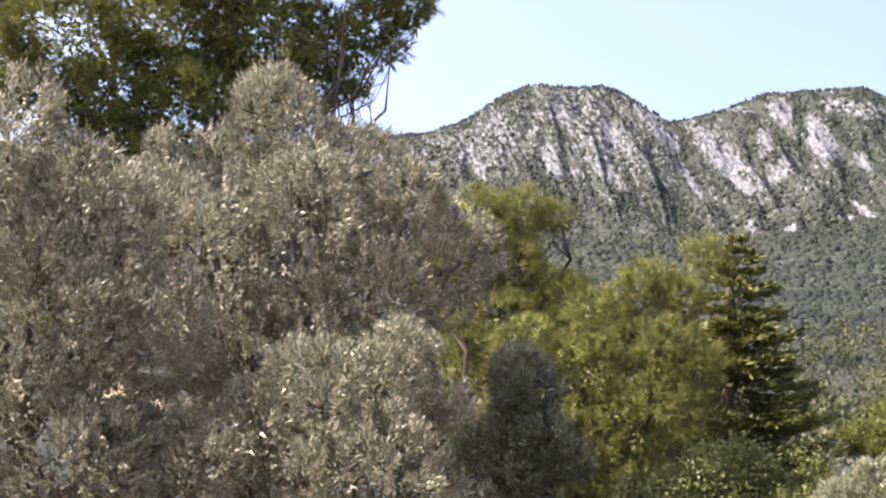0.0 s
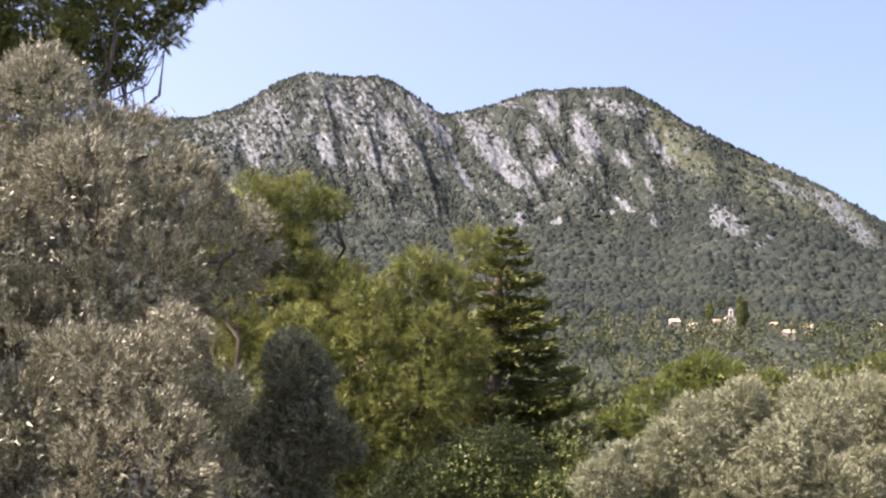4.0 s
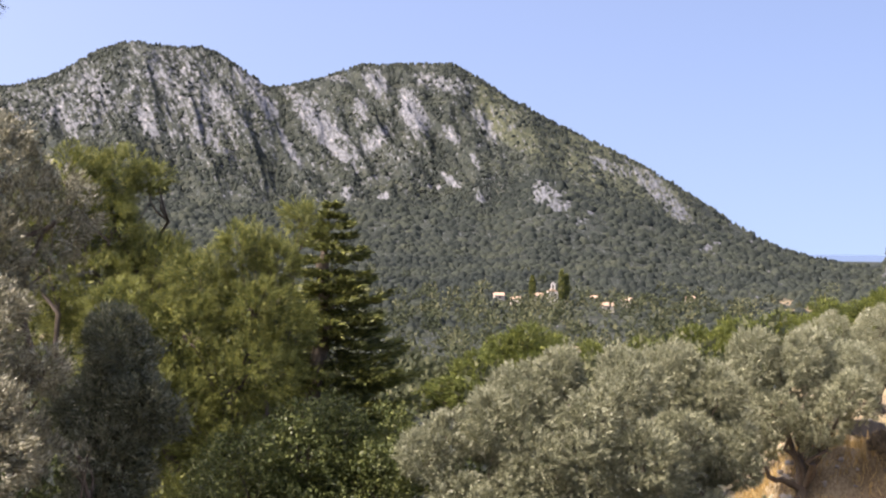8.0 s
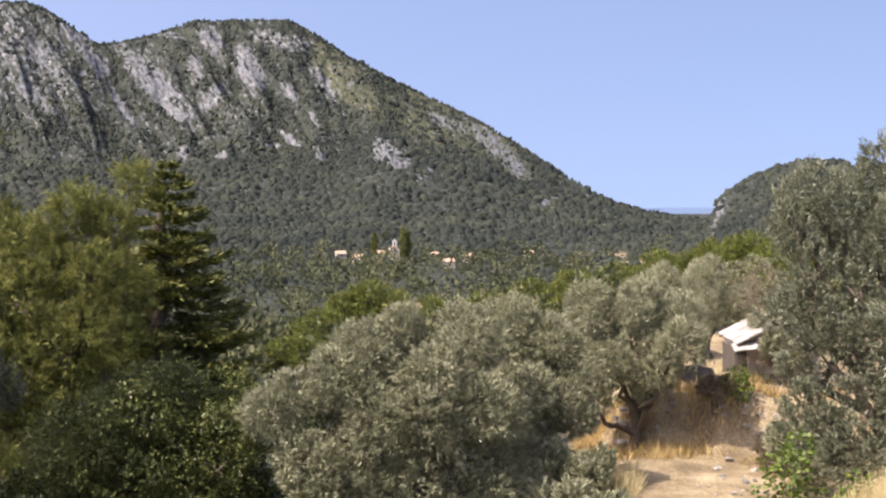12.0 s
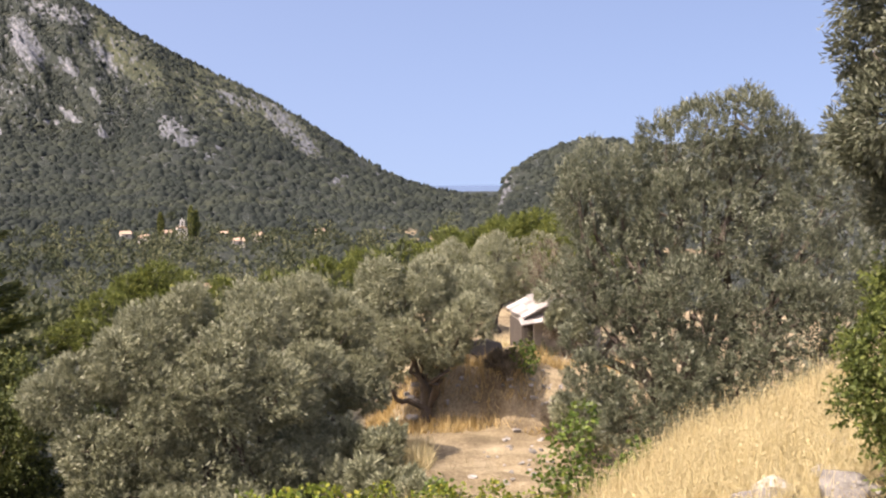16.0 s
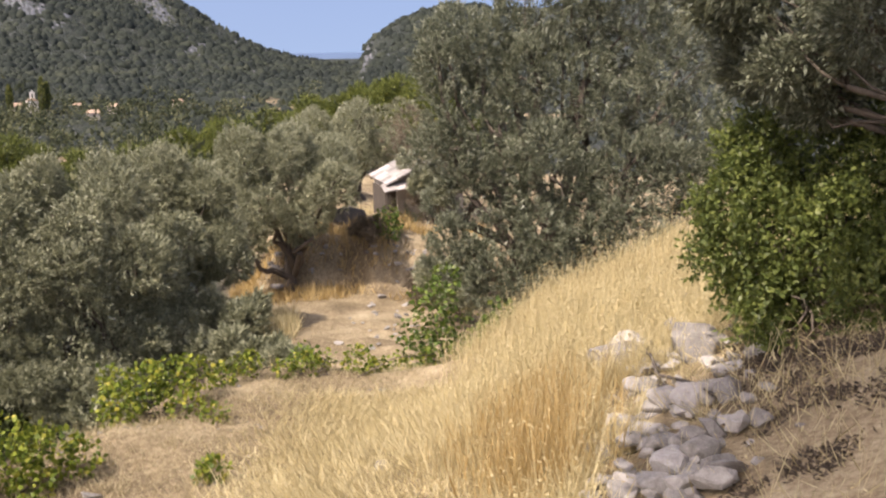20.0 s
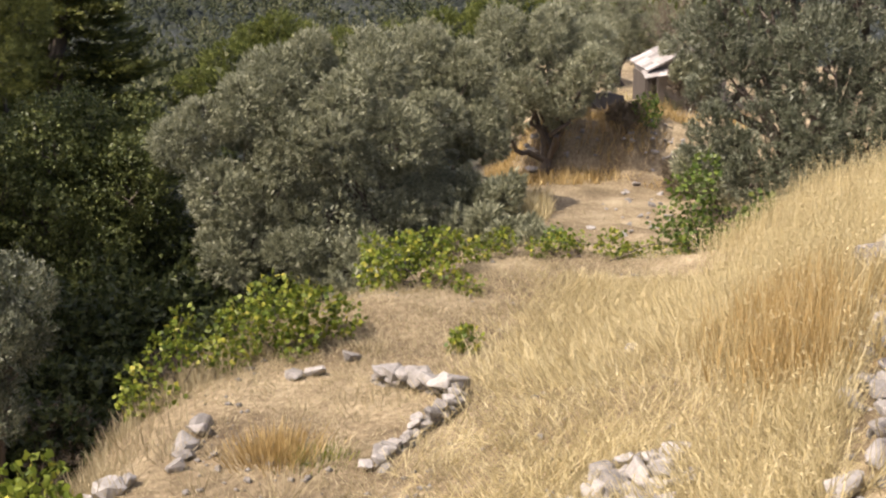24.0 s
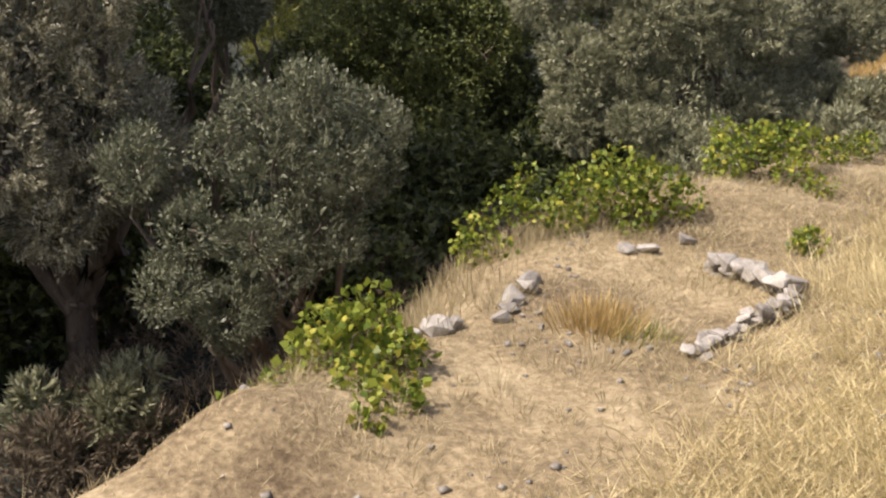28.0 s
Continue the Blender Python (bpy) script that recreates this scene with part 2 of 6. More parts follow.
# Cliffs, ribs and scree on the slopes: bearing, angle, half length, half width, dip of the long axis, how bare
CLIFFS = ((14.6, 5.0, 2.4, 0.62, -47, 0.95), (12.95, 4.2, 1.15, 0.2, -60, 1.0), (12.0, 6.0, 0.75, 0.4, -62, 0.95), (18.6, 5.9, 1.3, 0.62, -66, 1.0), (16.9, 7.2, 0.8, 0.5, -52, 0.9), (15.1, 7.4, 0.6, 0.22, -20, 0.8),
          (16.2, 6.0, 0.65, 0.33, -80, 0.85), (16.9, 4.6, 1.0, 0.4, 40, 0.72), (20.4, 4.9, 0.55, 0.28, -45, 0.8), (21.9, 5.4, 0.95, 0.28, -56, 0.85), (21.5, 3.7, 0.35, 0.15, -60, 0.85),
          (20.0, 7.2, 1.4, 0.4, -12, 0.62), (20.4, 2.75, 0.55, 0.2, -35, 1.0), (19.7, 2.5, 0.45, 0.13, 5, 0.9), (17.3, 2.0, 0.32, 0.2, 25, 1.0), (21.8, 2.0, 0.5, 0.26, -50, 0.8), (25.0, 2.1, 1.15, 0.65, -35, 0.78), (26.6, 1.2, 0.6, 0.2, 40, 0.75),
          (30.0, 2.2, 2.3, 0.42, -43, 0.78), (27.6, 3.5, 0.9, 0.25, -25, 0.7), (32.4, -0.1, 0.8, 0.2, 12, 0.85), (6.6, 5.3, 0.9, 0.42, -68, 0.9), (8.9, 4.9, 1.3, 0.45, -40, 0.78), (11.2, 7.0, 1.3, 0.4, -52, 0.85),
          (4.4, 6.6, 1.4, 0.6, -50, 0.72), (7.4, 7.3, 1.6, 0.6, -15, 0.66), (3.0, 5.2, 1.2, 0.4, -60, 0.75), (10.2, 3.8, 0.8, 0.25, -45, 0.72), (15.6, 2.2, 0.5, 0.3, -60, 0.66), (9.5, 6.3, 1.2, 0.5, -45, 0.7))


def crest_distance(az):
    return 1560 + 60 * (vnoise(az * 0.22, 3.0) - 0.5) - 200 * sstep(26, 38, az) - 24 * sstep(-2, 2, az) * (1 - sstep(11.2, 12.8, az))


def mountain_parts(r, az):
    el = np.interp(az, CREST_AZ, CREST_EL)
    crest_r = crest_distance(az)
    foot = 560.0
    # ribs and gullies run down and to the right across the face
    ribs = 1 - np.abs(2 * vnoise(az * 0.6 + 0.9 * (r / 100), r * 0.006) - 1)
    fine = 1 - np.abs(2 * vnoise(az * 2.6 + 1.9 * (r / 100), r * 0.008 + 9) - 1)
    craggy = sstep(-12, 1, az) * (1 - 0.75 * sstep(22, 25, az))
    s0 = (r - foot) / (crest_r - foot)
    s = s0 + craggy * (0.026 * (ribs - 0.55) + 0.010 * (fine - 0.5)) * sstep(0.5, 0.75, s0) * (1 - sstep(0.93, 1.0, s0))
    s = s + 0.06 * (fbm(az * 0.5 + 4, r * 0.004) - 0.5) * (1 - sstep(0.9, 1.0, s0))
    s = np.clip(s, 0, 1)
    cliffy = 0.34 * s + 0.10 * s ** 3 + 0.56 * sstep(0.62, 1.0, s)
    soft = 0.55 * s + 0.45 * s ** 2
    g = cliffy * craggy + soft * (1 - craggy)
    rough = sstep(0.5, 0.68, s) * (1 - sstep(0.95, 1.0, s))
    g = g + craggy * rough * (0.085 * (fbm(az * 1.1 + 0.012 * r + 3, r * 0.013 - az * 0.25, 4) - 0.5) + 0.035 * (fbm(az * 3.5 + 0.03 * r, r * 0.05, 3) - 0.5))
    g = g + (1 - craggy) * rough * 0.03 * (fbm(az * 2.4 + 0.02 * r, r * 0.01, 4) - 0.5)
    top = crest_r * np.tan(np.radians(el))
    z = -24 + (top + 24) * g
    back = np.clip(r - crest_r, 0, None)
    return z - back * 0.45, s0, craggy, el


def rock_cover(az, el, s0, craggy, r):
    """How much bare rock shows, from 0 to 1: grey ledges at large, bright cliffs where they stand out."""
    slant = fbm(az * 0.8 + 0.7 * el, el * 0.35 - az * 0.3 + 40, 3)
    zone = sstep(0.56, 0.68, s0) * craggy
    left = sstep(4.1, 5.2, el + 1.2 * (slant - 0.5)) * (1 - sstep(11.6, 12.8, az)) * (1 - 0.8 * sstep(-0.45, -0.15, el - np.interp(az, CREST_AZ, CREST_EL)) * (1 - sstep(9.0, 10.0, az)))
    cover = zone * (0.08 + 0.24 * left + 0.6 * (slant - 0.5))
    broken = 0.62 + 0.66 * fbm(az * 2.2 + 1.1 * el + 9, el * 1.3 + 3, 3)
    for pa, pe, wa, we, dip, bare in CLIFFS:
        ca, sa = math.cos(radians(dip)), math.sin(radians(dip))
        along, across = (az - pa) * ca + (el - pe) * sa, (el - pe) * ca - (az - pa) * sa
        q = (along / wa) ** 2 + (across / we) ** 2
        cover = np.maximum(cover, (0.06 + 0.76 * bare) * (1 - sstep(0.15, 1.9, q)) * broken)
    cover = np.maximum(cover, 0.7 * (1 - sstep(0.0, 0.5, np.abs(az - 39.9))) * sstep(700, 760, r) * (r < 900))
    return np.clip(cover, 0, 1) * (r > 700)


# the rim of the upper terrace
RIM_X = np.array([-6.0, -0.6, 0.0, 0.6, 1.2, 2.4, 3.5, 4.5, 5.5, 7.0, 8.7, 10.0, 12.2, 16.0])
RIM_Y = np.array([3.6, 6.8, 7.2, 7.75, 8.35, 9.2, 10.3, 11.2, 12.0, 12.9, 13.4, 13.5, 13.6, 15.3])


def terrace_edge(x, y, r):
    """Below 0 on the upper terrace, above 0 past its edge."""
    left = (-2.6 - x + 0.35 * (vnoise(x * 0.9, y * 0.9) - 0.5)) / 0.3 - 18 * (1 - sstep(4.0, 5.8, r))
    return np.maximum(np.maximum((y - np.interp(x, RIM_X, RIM_Y)) / np.interp(x, [1.2, 3.2], [0.55, 1.1]) - 18 * (1 - sstep(4.0, 5.8, r)), r - 17.0), left)


def ground_z(x, y):
    x, y = np.asarray(x, float), np.asarray(y, float)
    r, az = np.hypot(x, y), np.degrees(np.arctan2(x, y))
    # upper terrace, rising to the right into a grassy bank
    s = x - y
    near = -4.45 + 0.32 * 0.8 * np.log1p(np.exp(np.clip((s + 2.6) / 0.8, -30, 30)))
    near = np.minimum(near, -1.2 + 0.05 * r)
    near = near - sstep(9, 16, r) * (0.8 * sstep(-4.5, 0.2, s) - 0.3 * sstep(0.2, 1.6, s))
    near = near + 1.9 * (1 - sstep(2.2, 4.6, r)) + 0.10 * (fbm(x * 0.9, y * 0.9, 3) - 0.5)
    near = near + 0.28 * np.exp(-((x - 0.9) / 0.9) ** 2 - ((y - 7.6) / 0.6) ** 2) + 0.22 * np.exp(-((x - 6.5) / 0.9) ** 2 - ((y - 11.9) / 0.5) ** 2)
    # the terrace's edge, a lower field beyond it and a wooded gully to the left
    edge = terrace_edge(x, y, r) + 0.5 * (vnoise(x * 0.7, y * 0.7) - 0.5)
    gully = 1 - sstep(24, 36, az)
    low = -6.1 + (1.4 + 0.5 * (vnoise(x * 1.1, y * 1.1) - 0.5)) * sstep(33.0, 33.9, r + 1.8 * (fbm(x * 0.6, y * 0.6, 3) - 0.5)) * sstep(34, 36.5, az) + 0.25 * (fbm(x * 1.2, y * 1.2, 3) - 0.5) - 2.3 * gully - 0.045 * np.clip(r - 18, 0, 60) + 0.5 * (fbm(x * 0.15, y * 0.15, 3) - 0.5)
    z = near + (low - near) * sstep(-0.3, 3.0 + 2.5 * gully, edge)
    # down into the valley
    z = z + (-26 - z) * sstep(55, 230, r) + 5.0 * (fbm(x * 0.006, y * 0.006, 3) - 0.5) * sstep(90, 250, r)
    m = mountain_parts(r, az)[0]
    z = np.where(r > 560, np.maximum(z, m) if np.ndim(z) else max(z, m), z)
    # the nearer hill that ends in a bluff towards the gap
    hel = np.interp(az, (39.5, 39.75, 40.2, 41.0, 42.3, 43.6, 45.5, 60.0, 80.0, 110), (-3.5, -0.45, -0.05, 0.6, 1.2, 1.55, 1.3, 2.0, 2.0, -2.5))
    hz = 880 * np.tan(np.radians(hel)) + 4 * (fbm(az * 0.8, r * 0.01) - 0.5)
    k = sstep(520, 860, r) * (1 - sstep(900, 1250, r))
    hill = -30 + (hz + 30) * k
    z = np.where((az > 39.3) & (az < 112) & (r > 500) & (r < 1300), np.maximum(z, hill), z)
    # behind the mountain the land sinks under the sea
    z = z - 0.3 * np.clip(r - 2000, 0, None)
    return z


def gz(x, y):
    return float(ground_z(np.array([x]), np.array([y]))[0])


def place(az, d, dz=0.0):
    v = polar(az, d)
    v.z = gz(v.x, v.y) + dz
    return v


def polar_grid(azs, rs, closed):
    """A sheet of quads over bearings and distances: bearings, distances and faces."""
    a, r = np.meshgrid(np.radians(azs), rs, indexing="ij")
    na, nr = a.shape
    i, j = np.meshgrid(np.arange(na if closed else na - 1), np.arange(nr - 1), indexing="ij")
    i2 = (i + 1) % na
    f = np.stack([i2 * nr + j, i2 * nr + j + 1, i * nr + j + 1, i * nr + j], -1).reshape(-1, 4)
    return a, r, f


def build_ground():
    join_r = 960.0
    azs = np.unique(np.round(np.concatenate([np.arange(-180, -22, 3.0), np.arange(-22, 66, 0.24), np.arange(66, 181, 3.0)]), 3))[:-1]
    rs = np.concatenate([[0.01], np.arange(0.4, 5, 0.35), np.arange(5, 24, 0.16), 24 * 1.025 ** np.arange(0, 125), np.arange(530, 955, 14), [join_r]])
    a0, r0, f0 = polar_grid(azs, np.unique(np.round(rs, 3)), True)
    # the mountain's face, finer; its first row lies on the last row of the land below
    fine = np.unique(np.round(np.concatenate([azs, [180.0], np.arange(-4, 41, 0.075)]), 3))
    a1, r1, f1 = polar_grid(fine, np.concatenate([np.arange(join_r, 1640, 5.2), np.arange(1640, 2600, 60)]), False)
    z0, z1 = ground_z(r0 * np.sin(a0), r0 * np.cos(a0)), ground_z(r1 * np.sin(a1), r1 * np.cos(a1))
    ring = np.append(azs, 180.0)
    x0, y0, x1, y1 = r0 * np.sin(a0), r0 * np.cos(a0), r1 * np.sin(a1), r1 * np.cos(a1)
    for low, high in ((x0, x1), (y0, y1), (z0, z1)):
        high[:, 0] = np.interp(fine, ring, np.append(low[:, -1], low[0, -1]))
    a, r = np.concatenate([a0.ravel(), a1.ravel()]), np.concatenate([r0.ravel(), r1.ravel()])
    x, y = np.concatenate([x0.ravel(), x1.ravel()]), np.concatenate([y0.ravel(), y1.ravel()])
    z = np.concatenate([z0.ravel(), z1.ravel()])
    me = mesh_np("ground", np.stack([x, y, z], -1), np.concatenate([f0, f1 + a0.size]), GROUND, True)
    # what covers it: red bare rock, green dry grass and earth, blue open scrub
    az = np.degrees(a)
    el = np.degrees(np.arctan2(z, r))
    _, s0, craggy, cel = mountain_parts(r, az)
    rock = rock_cover(az, el, s0, craggy, r)
    scrub = sstep(20.5, 22.5, az) * (1 - sstep(30, 33, az)) * sstep(-2.6, -1.6, el - cel) * (r > 700)
    edge = terrace_edge(x, y, r)
    dry = (1 - sstep(50, 75, r)) * np.maximum(1 - sstep(1.5, 6.0, edge), sstep(31, 36, az))
    dry = np.maximum(dry, 0.8 * sstep(0.62, 0.70, fbm(x * 0.012 + 3, y * 0.012, 3)) * sstep(150, 300, r) * (1 - sstep(520, 640, r)))
    col = np.stack([rock, dry, scrub, np.ones_like(rock)], -1).reshape(-1, 4)
    # valley-side coordinates: metres along the mountain and up its face
    uv = me.uv_layers.new(name="face")
    flat = np.stack([az * 25.0, el * 25.0], -1).reshape(-1, 2)
    loops = np.empty(len(me.loops), np.int32)
    me.loops.foreach_get("vertex_index", loops)
    uv.data.foreach_set("uv", np.ascontiguousarray(flat[loops], np.float32).ravel())
    at = me.attributes.new("cover", "FLOAT_COLOR", "POINT")
    at.data.foreach_set("color", np.ascontiguousarray(col, np.float32).ravel())
    return tagged(new("ground", me), "dry grassy terraces falling to a wooded valley and a rocky limestone mountain", "ground", kind="structure")


def ground_material():
    m, nodes, links, p = nodes_of("ground")
    at = nodes.new("ShaderNodeAttribute")
    at.attribute_name = "cover"
    sep = nodes.new("ShaderNodeSeparateColor")
    links.new(at.outputs["Color"], sep.inputs[0])
    far = noise_node(nodes, links, 0.09, 8, rough=0.75)
    # wood and rock tones lean blue-grey: distance haze put into the colour
    wood = ramp(nodes, [(0.36, (0.027, 0.034, 0.03)), (0.53, (0.039, 0.046, 0.037)), (0.70, (0.072, 0.074, 0.056))])
    links.new(far.outputs["Fac"], wood.inputs[0])
    crag = noise_node(nodes, links, 0.30, 8, "UV", 0.68, (1, 1.7, 1), 0.5)
    rock = ramp(nodes, [(0.34, (0.066, 0.073, 0.08)), (0.45, (0.112, 0.12, 0.132)), (0.56, (0.158, 0.166, 0.178)), (0.68, (0.325, 0.318, 0.31))])
    links.new(crag.outputs["Fac"], rock.inputs[0])
    scr = ramp(nodes, [(0.38, (0.046, 0.054, 0.035)), (0.56, (0.072, 0.079, 0.047)), (0.70, (0.17, 0.155, 0.11))])
    links.new(crag.outputs["Fac"], scr.inputs[0])
    e1, e2 = noise_node(nodes, links, 0.7, 6), noise_node(nodes, links, 14, 5, rough=0.75)
    mixn = nodes.new("ShaderNodeMix")
    mixn.inputs["Factor"].default_value = 0.5
    links.new(e1.outputs["Fac"], mixn.inputs[2])
    links.new(e2.outputs["Fac"], mixn.inputs[3])
    earth = ramp(nodes, [(0.36, (0.09, 0.066, 0.042)), (0.46, (0.19, 0.148, 0.09)), (0.55, (0.31, 0.25, 0.155)), (0.66, (0.48, 0.405, 0.27))])
    links.new(mixn.outputs[0], earth.inputs[0])
    # break the borders up
    edge = noise_node(nodes, links, 0.16, 6, rough=0.75)
    ledge = noise_node(nodes, links, 0.24, 8, "UV", 0.7, (1, 1.9, 1), 0.5)

    def blend(a, b, fac, jag, src=None, crisp=0.15):
        ma = nodes.new("ShaderNodeMath")
        ma.operation = "MULTIPLY_ADD"
        links.new((src or edge).outputs["Fac"], ma.inputs[0])
        ma.inputs[1].default_value = jag
        links.new(fac, ma.inputs[2])
        mr = nodes.new("ShaderNodeMapRange")
        mr.inputs["From Min"].default_value, mr.inputs["From Max"].default_value = 0.5 - crisp + jag * 0.5, 0.5 + crisp + jag * 0.5
        links.new(ma.outputs[0], mr.inputs["Value"])
        mx = nodes.new("ShaderNodeMix")
        mx.data_type = "RGBA"
        links.new(mr.outputs[0], mx.inputs["Factor"])
        links.new(a, mx.inputs[6])
        links.new(b, mx.inputs[7])
        return mx.outputs[2]
    c = blend(wood.outputs[0], scr.outputs[0], sep.outputs[2], 0.8)
    c = blend(c, rock.outputs[0], sep.outputs[0], 4.4, ledge, 0.22)
    c = blend(c, earth.outputs[0], sep.outputs[1], 0.5)
    links.new(c, p.inputs["Base Color"])
    p.inputs["Roughness"].default_value = 0.95
    p.inputs["Specular IOR Level"].default_value = 0.1
    b1 = nodes.new("ShaderNodeBump")
    b1.inputs["Strength"].default_value, b1.inputs["Distance"].default_value = 0.6, 4.0
    links.new(crag.outputs["Fac"], b1.inputs["Height"])
    b2 = nodes.new("ShaderNodeBump")
    b2.inputs["Strength"].default_value, b2.inputs["Distance"].default_value = 0.6, 0.05
    links.new(e2.outputs["Fac"], b2.inputs["Height"])
    mxn = nodes.new("ShaderNodeMix")
    mxn.data_type = "VECTOR"
    links.new(sep.outputs[1], mxn.inputs["Factor"])
    links.new(b1.outputs[0], mxn.inputs[4])
    links.new(b2.outputs[0], mxn.inputs[5])
    links.new(mxn.outputs[1], p.inputs["Normal"])
    return m


GROUND = ground_material()
ground = build_ground()

# The sea beyond the gap
m_sea, nodes, links, p = nodes_of("sea_water")
p.inputs["Base Color"].default_value = (0.10, 0.15, 0.24, 1)
p.inputs["Roughness"].default_value = 0.9
p.inputs["Specular IOR Level"].default_value = 0.1
wav = noise_node(nodes, links, 0.05, 4)
bmp = nodes.new("ShaderNodeBump")
bmp.inputs["Strength"].default_value, bmp.inputs["Distance"].default_value = 0.3, 2.0
links.new(wav.outputs["Fac"], bmp.inputs["Height"])
links.new(bmp.outputs[0], p.inputs["Normal"])
bm = bmesh.new()
ang = np.radians(np.arange(-60, 121, 3.0))
inner = [bm.verts.new((1750 * math.sin(a), 1750 * math.cos(a), -40)) for a in ang]
outer = [bm.verts.new((4950 * math.sin(a), 4950 * math.cos(a), -40)) for a in ang]
for k in range(len(ang) - 1):
    bm.faces.new((inner[k], inner[k + 1], outer[k + 1], outer[k]))
me = bpy.data.meshes.new("sea")
bm.normal_update()
bm.to_mesh(me)
bm.free()
me.materials.append(m_sea)
tagged(new("sea", me), "hazy blue sea beyond the gap in the hills", "sea", kind="structure")


# ---- woods on the mountain and in the valley ----
def blobs(centres, sizes, tall, seed, rough=0.3):
    """Small uneven stones of eight facets, all in one mesh."""
    g = np.random.default_rng(seed)
    v = np.array([(1, 0, 0), (-1, 0, 0), (0, 1, 0), (0, -1, 0), (0, 0, 1), (0, 0, -1)], float)
    f = np.array([(0, 2, 4), (2, 1, 4), (1, 3, 4), (3, 0, 4), (2, 0, 5), (1, 2, 5), (3, 1, 5), (0, 3, 5)])
    return many(v, f, centres, sizes, tall, g, rough)


def domes(centres, sizes, tall, seed, rough=0.3):
    """Tree crowns far off: low uneven domes, all in one mesh."""
    g = np.random.default_rng(seed)
    a = np.arange(6) * math.pi / 3
    v = np.concatenate([[(0, 0, 0.9)], np.column_stack([np.cos(a) * 0.62, np.sin(a) * 0.62, np.full(6, 0.5)]), np.column_stack([np.cos(a + 0.5), np.sin(a + 0.5), np.full(6, -0.5)])])
    f = [(0, 1 + k, 1 + (k + 1) % 6) for k in range(6)]
    for k in range(6):
        n = (k + 1) % 6
        f += [(1 + k, 7 + k, 1 + n), (1 + n, 7 + k, 7 + n)]
    return many(v, np.array(f), centres, sizes, tall, g, rough)


def many(v, f, centres, sizes, tall, g, rough):
    n, k = len(centres), len(v)
    turn = g.uniform(0, 6.28, n)
    ca, sa = np.cos(turn), np.sin(turn)
    spun = np.stack([v[None, :, 0] * ca[:, None] - v[None, :, 1] * sa[:, None], v[None, :, 0] * sa[:, None] + v[None, :, 1] * ca[:, None], np.repeat(v[None, :, 2], n, 0)], -1)
    pts = spun * (1 + rough * (g.random((n, k, 1)) - 0.5) * 2) + g.normal(0, 0.12, (n, k, 3))
    pts = pts * sizes[:, None, None] * np.stack([np.ones(n), np.ones(n), tall], -1)[:, None] + centres[:, None]
    faces = f[None] + (np.arange(n) * k)[:, None, None]
    return pts.reshape(-1, 3), faces.reshape(-1, 3)


def scatter_far():
    g = np.random.default_rng(11)
    n = 62000
    az = g.uniform(-4, 47, n)
    r = 340 / (1 - g.random(n) * (1 - 340 / 1600))
    x, y = r * np.sin(np.radians(az)), r * np.cos(np.radians(az))
    z = ground_z(x, y)
    el = np.degrees(np.arctan2(z, r))
    _, s0, craggy, cel = mountain_parts(r, az)
    bare = rock_cover(az, el, s0, craggy, r)
    band = sstep(0.60, 0.72, s0) * craggy
    scrub = sstep(20.5, 22.5, az) * (1 - sstep(30, 33, az)) * sstep(-2.6, -1.6, el - cel)
    dens = 1.0 - 1.3 * bare - 0.5 * scrub - 0.35 * sstep(0.5, 0.62, fbm(x * 0.012 + 3, y * 0.012, 3)) * (r < 640)
    dens = dens * (0.35 + 0.65 * sstep(0.38, 0.58, fbm(x * 0.01 + 8, y * 0.01, 3))) * (0.12 + 0.88 * sstep(340, 600, r)) * (1 - 0.75 * (r < 525) * (az > 22.2) * (az < 32))
    keep = (g.random(n) < dens) & ((s0 < 1.003) | (r < 950))
    x, y, z, r = x[keep], y[keep], z[keep], r[keep]
    size = (1.55 + 3.7 * g.random(len(x)) ** 2.0) * (0.5 + 0.6 * sstep(500, 1200, r)) * (1 - 0.35 * band[keep])
    tall = g.uniform(0.5, 0.95, len(x))
    # pines and scrub that cling to the cliffs
    m = 45000
    ba, br = g.uniform(-2, 33, m), g.uniform(1080, 1570, m)
    bx, by = br * np.sin(np.radians(ba)), br * np.cos(np.radians(ba))
    bz = ground_z(bx, by)
    be = np.degrees(np.arctan2(bz, br))
    _, bs, bc, bl = mountain_parts(br, ba)
    open_slope = sstep(20.5, 22.5, ba) * sstep(-2.6, -1.6, be - bl)
    bd = (1 - 1.3 * rock_cover(ba, be, bs, bc, br)) * (0.25 + 0.75 * sstep(0.4, 0.56, fbm(ba * 1.3 + 0.9 * be, be * 1.1 + 5, 3))) * (1 - 0.6 * open_slope)
    take = (g.random(m) < bd) & (bs < 1.0) & (bs > 0.5)
    x, y, z = np.append(x, bx[take]), np.append(y, by[take]), np.append(z, bz[take])
    size, tall = np.append(size, 0.9 + 1.7 * g.random(take.sum()) ** 2), np.append(tall, g.uniform(0.7, 1.3, take.sum()))
    # a line of trees along the crest
    ca = g.uniform(-3, 39, 1500)
    ca = ca[g.random(1500) < 0.25 + 0.75 * sstep(0.45, 0.6, vnoise(ca * 0.9, 70))]
    cr = crest_distance(ca) - g.uniform(0, 14, len(ca))
    cx, cy = cr * np.sin(np.radians(ca)), cr * np.cos(np.radians(ca))
    cs = g.uniform(1.0, 2.8, len(ca))
    x, y, z = np.append(x, cx), np.append(y, cy), np.append(z, ground_z(cx, cy))
    size, tall = np.append(size, cs), np.append(tall, g.uniform(0.8, 1.5, len(ca)))
    return np.stack([x, y, z + size * tall * 0.35], -1), size, tall


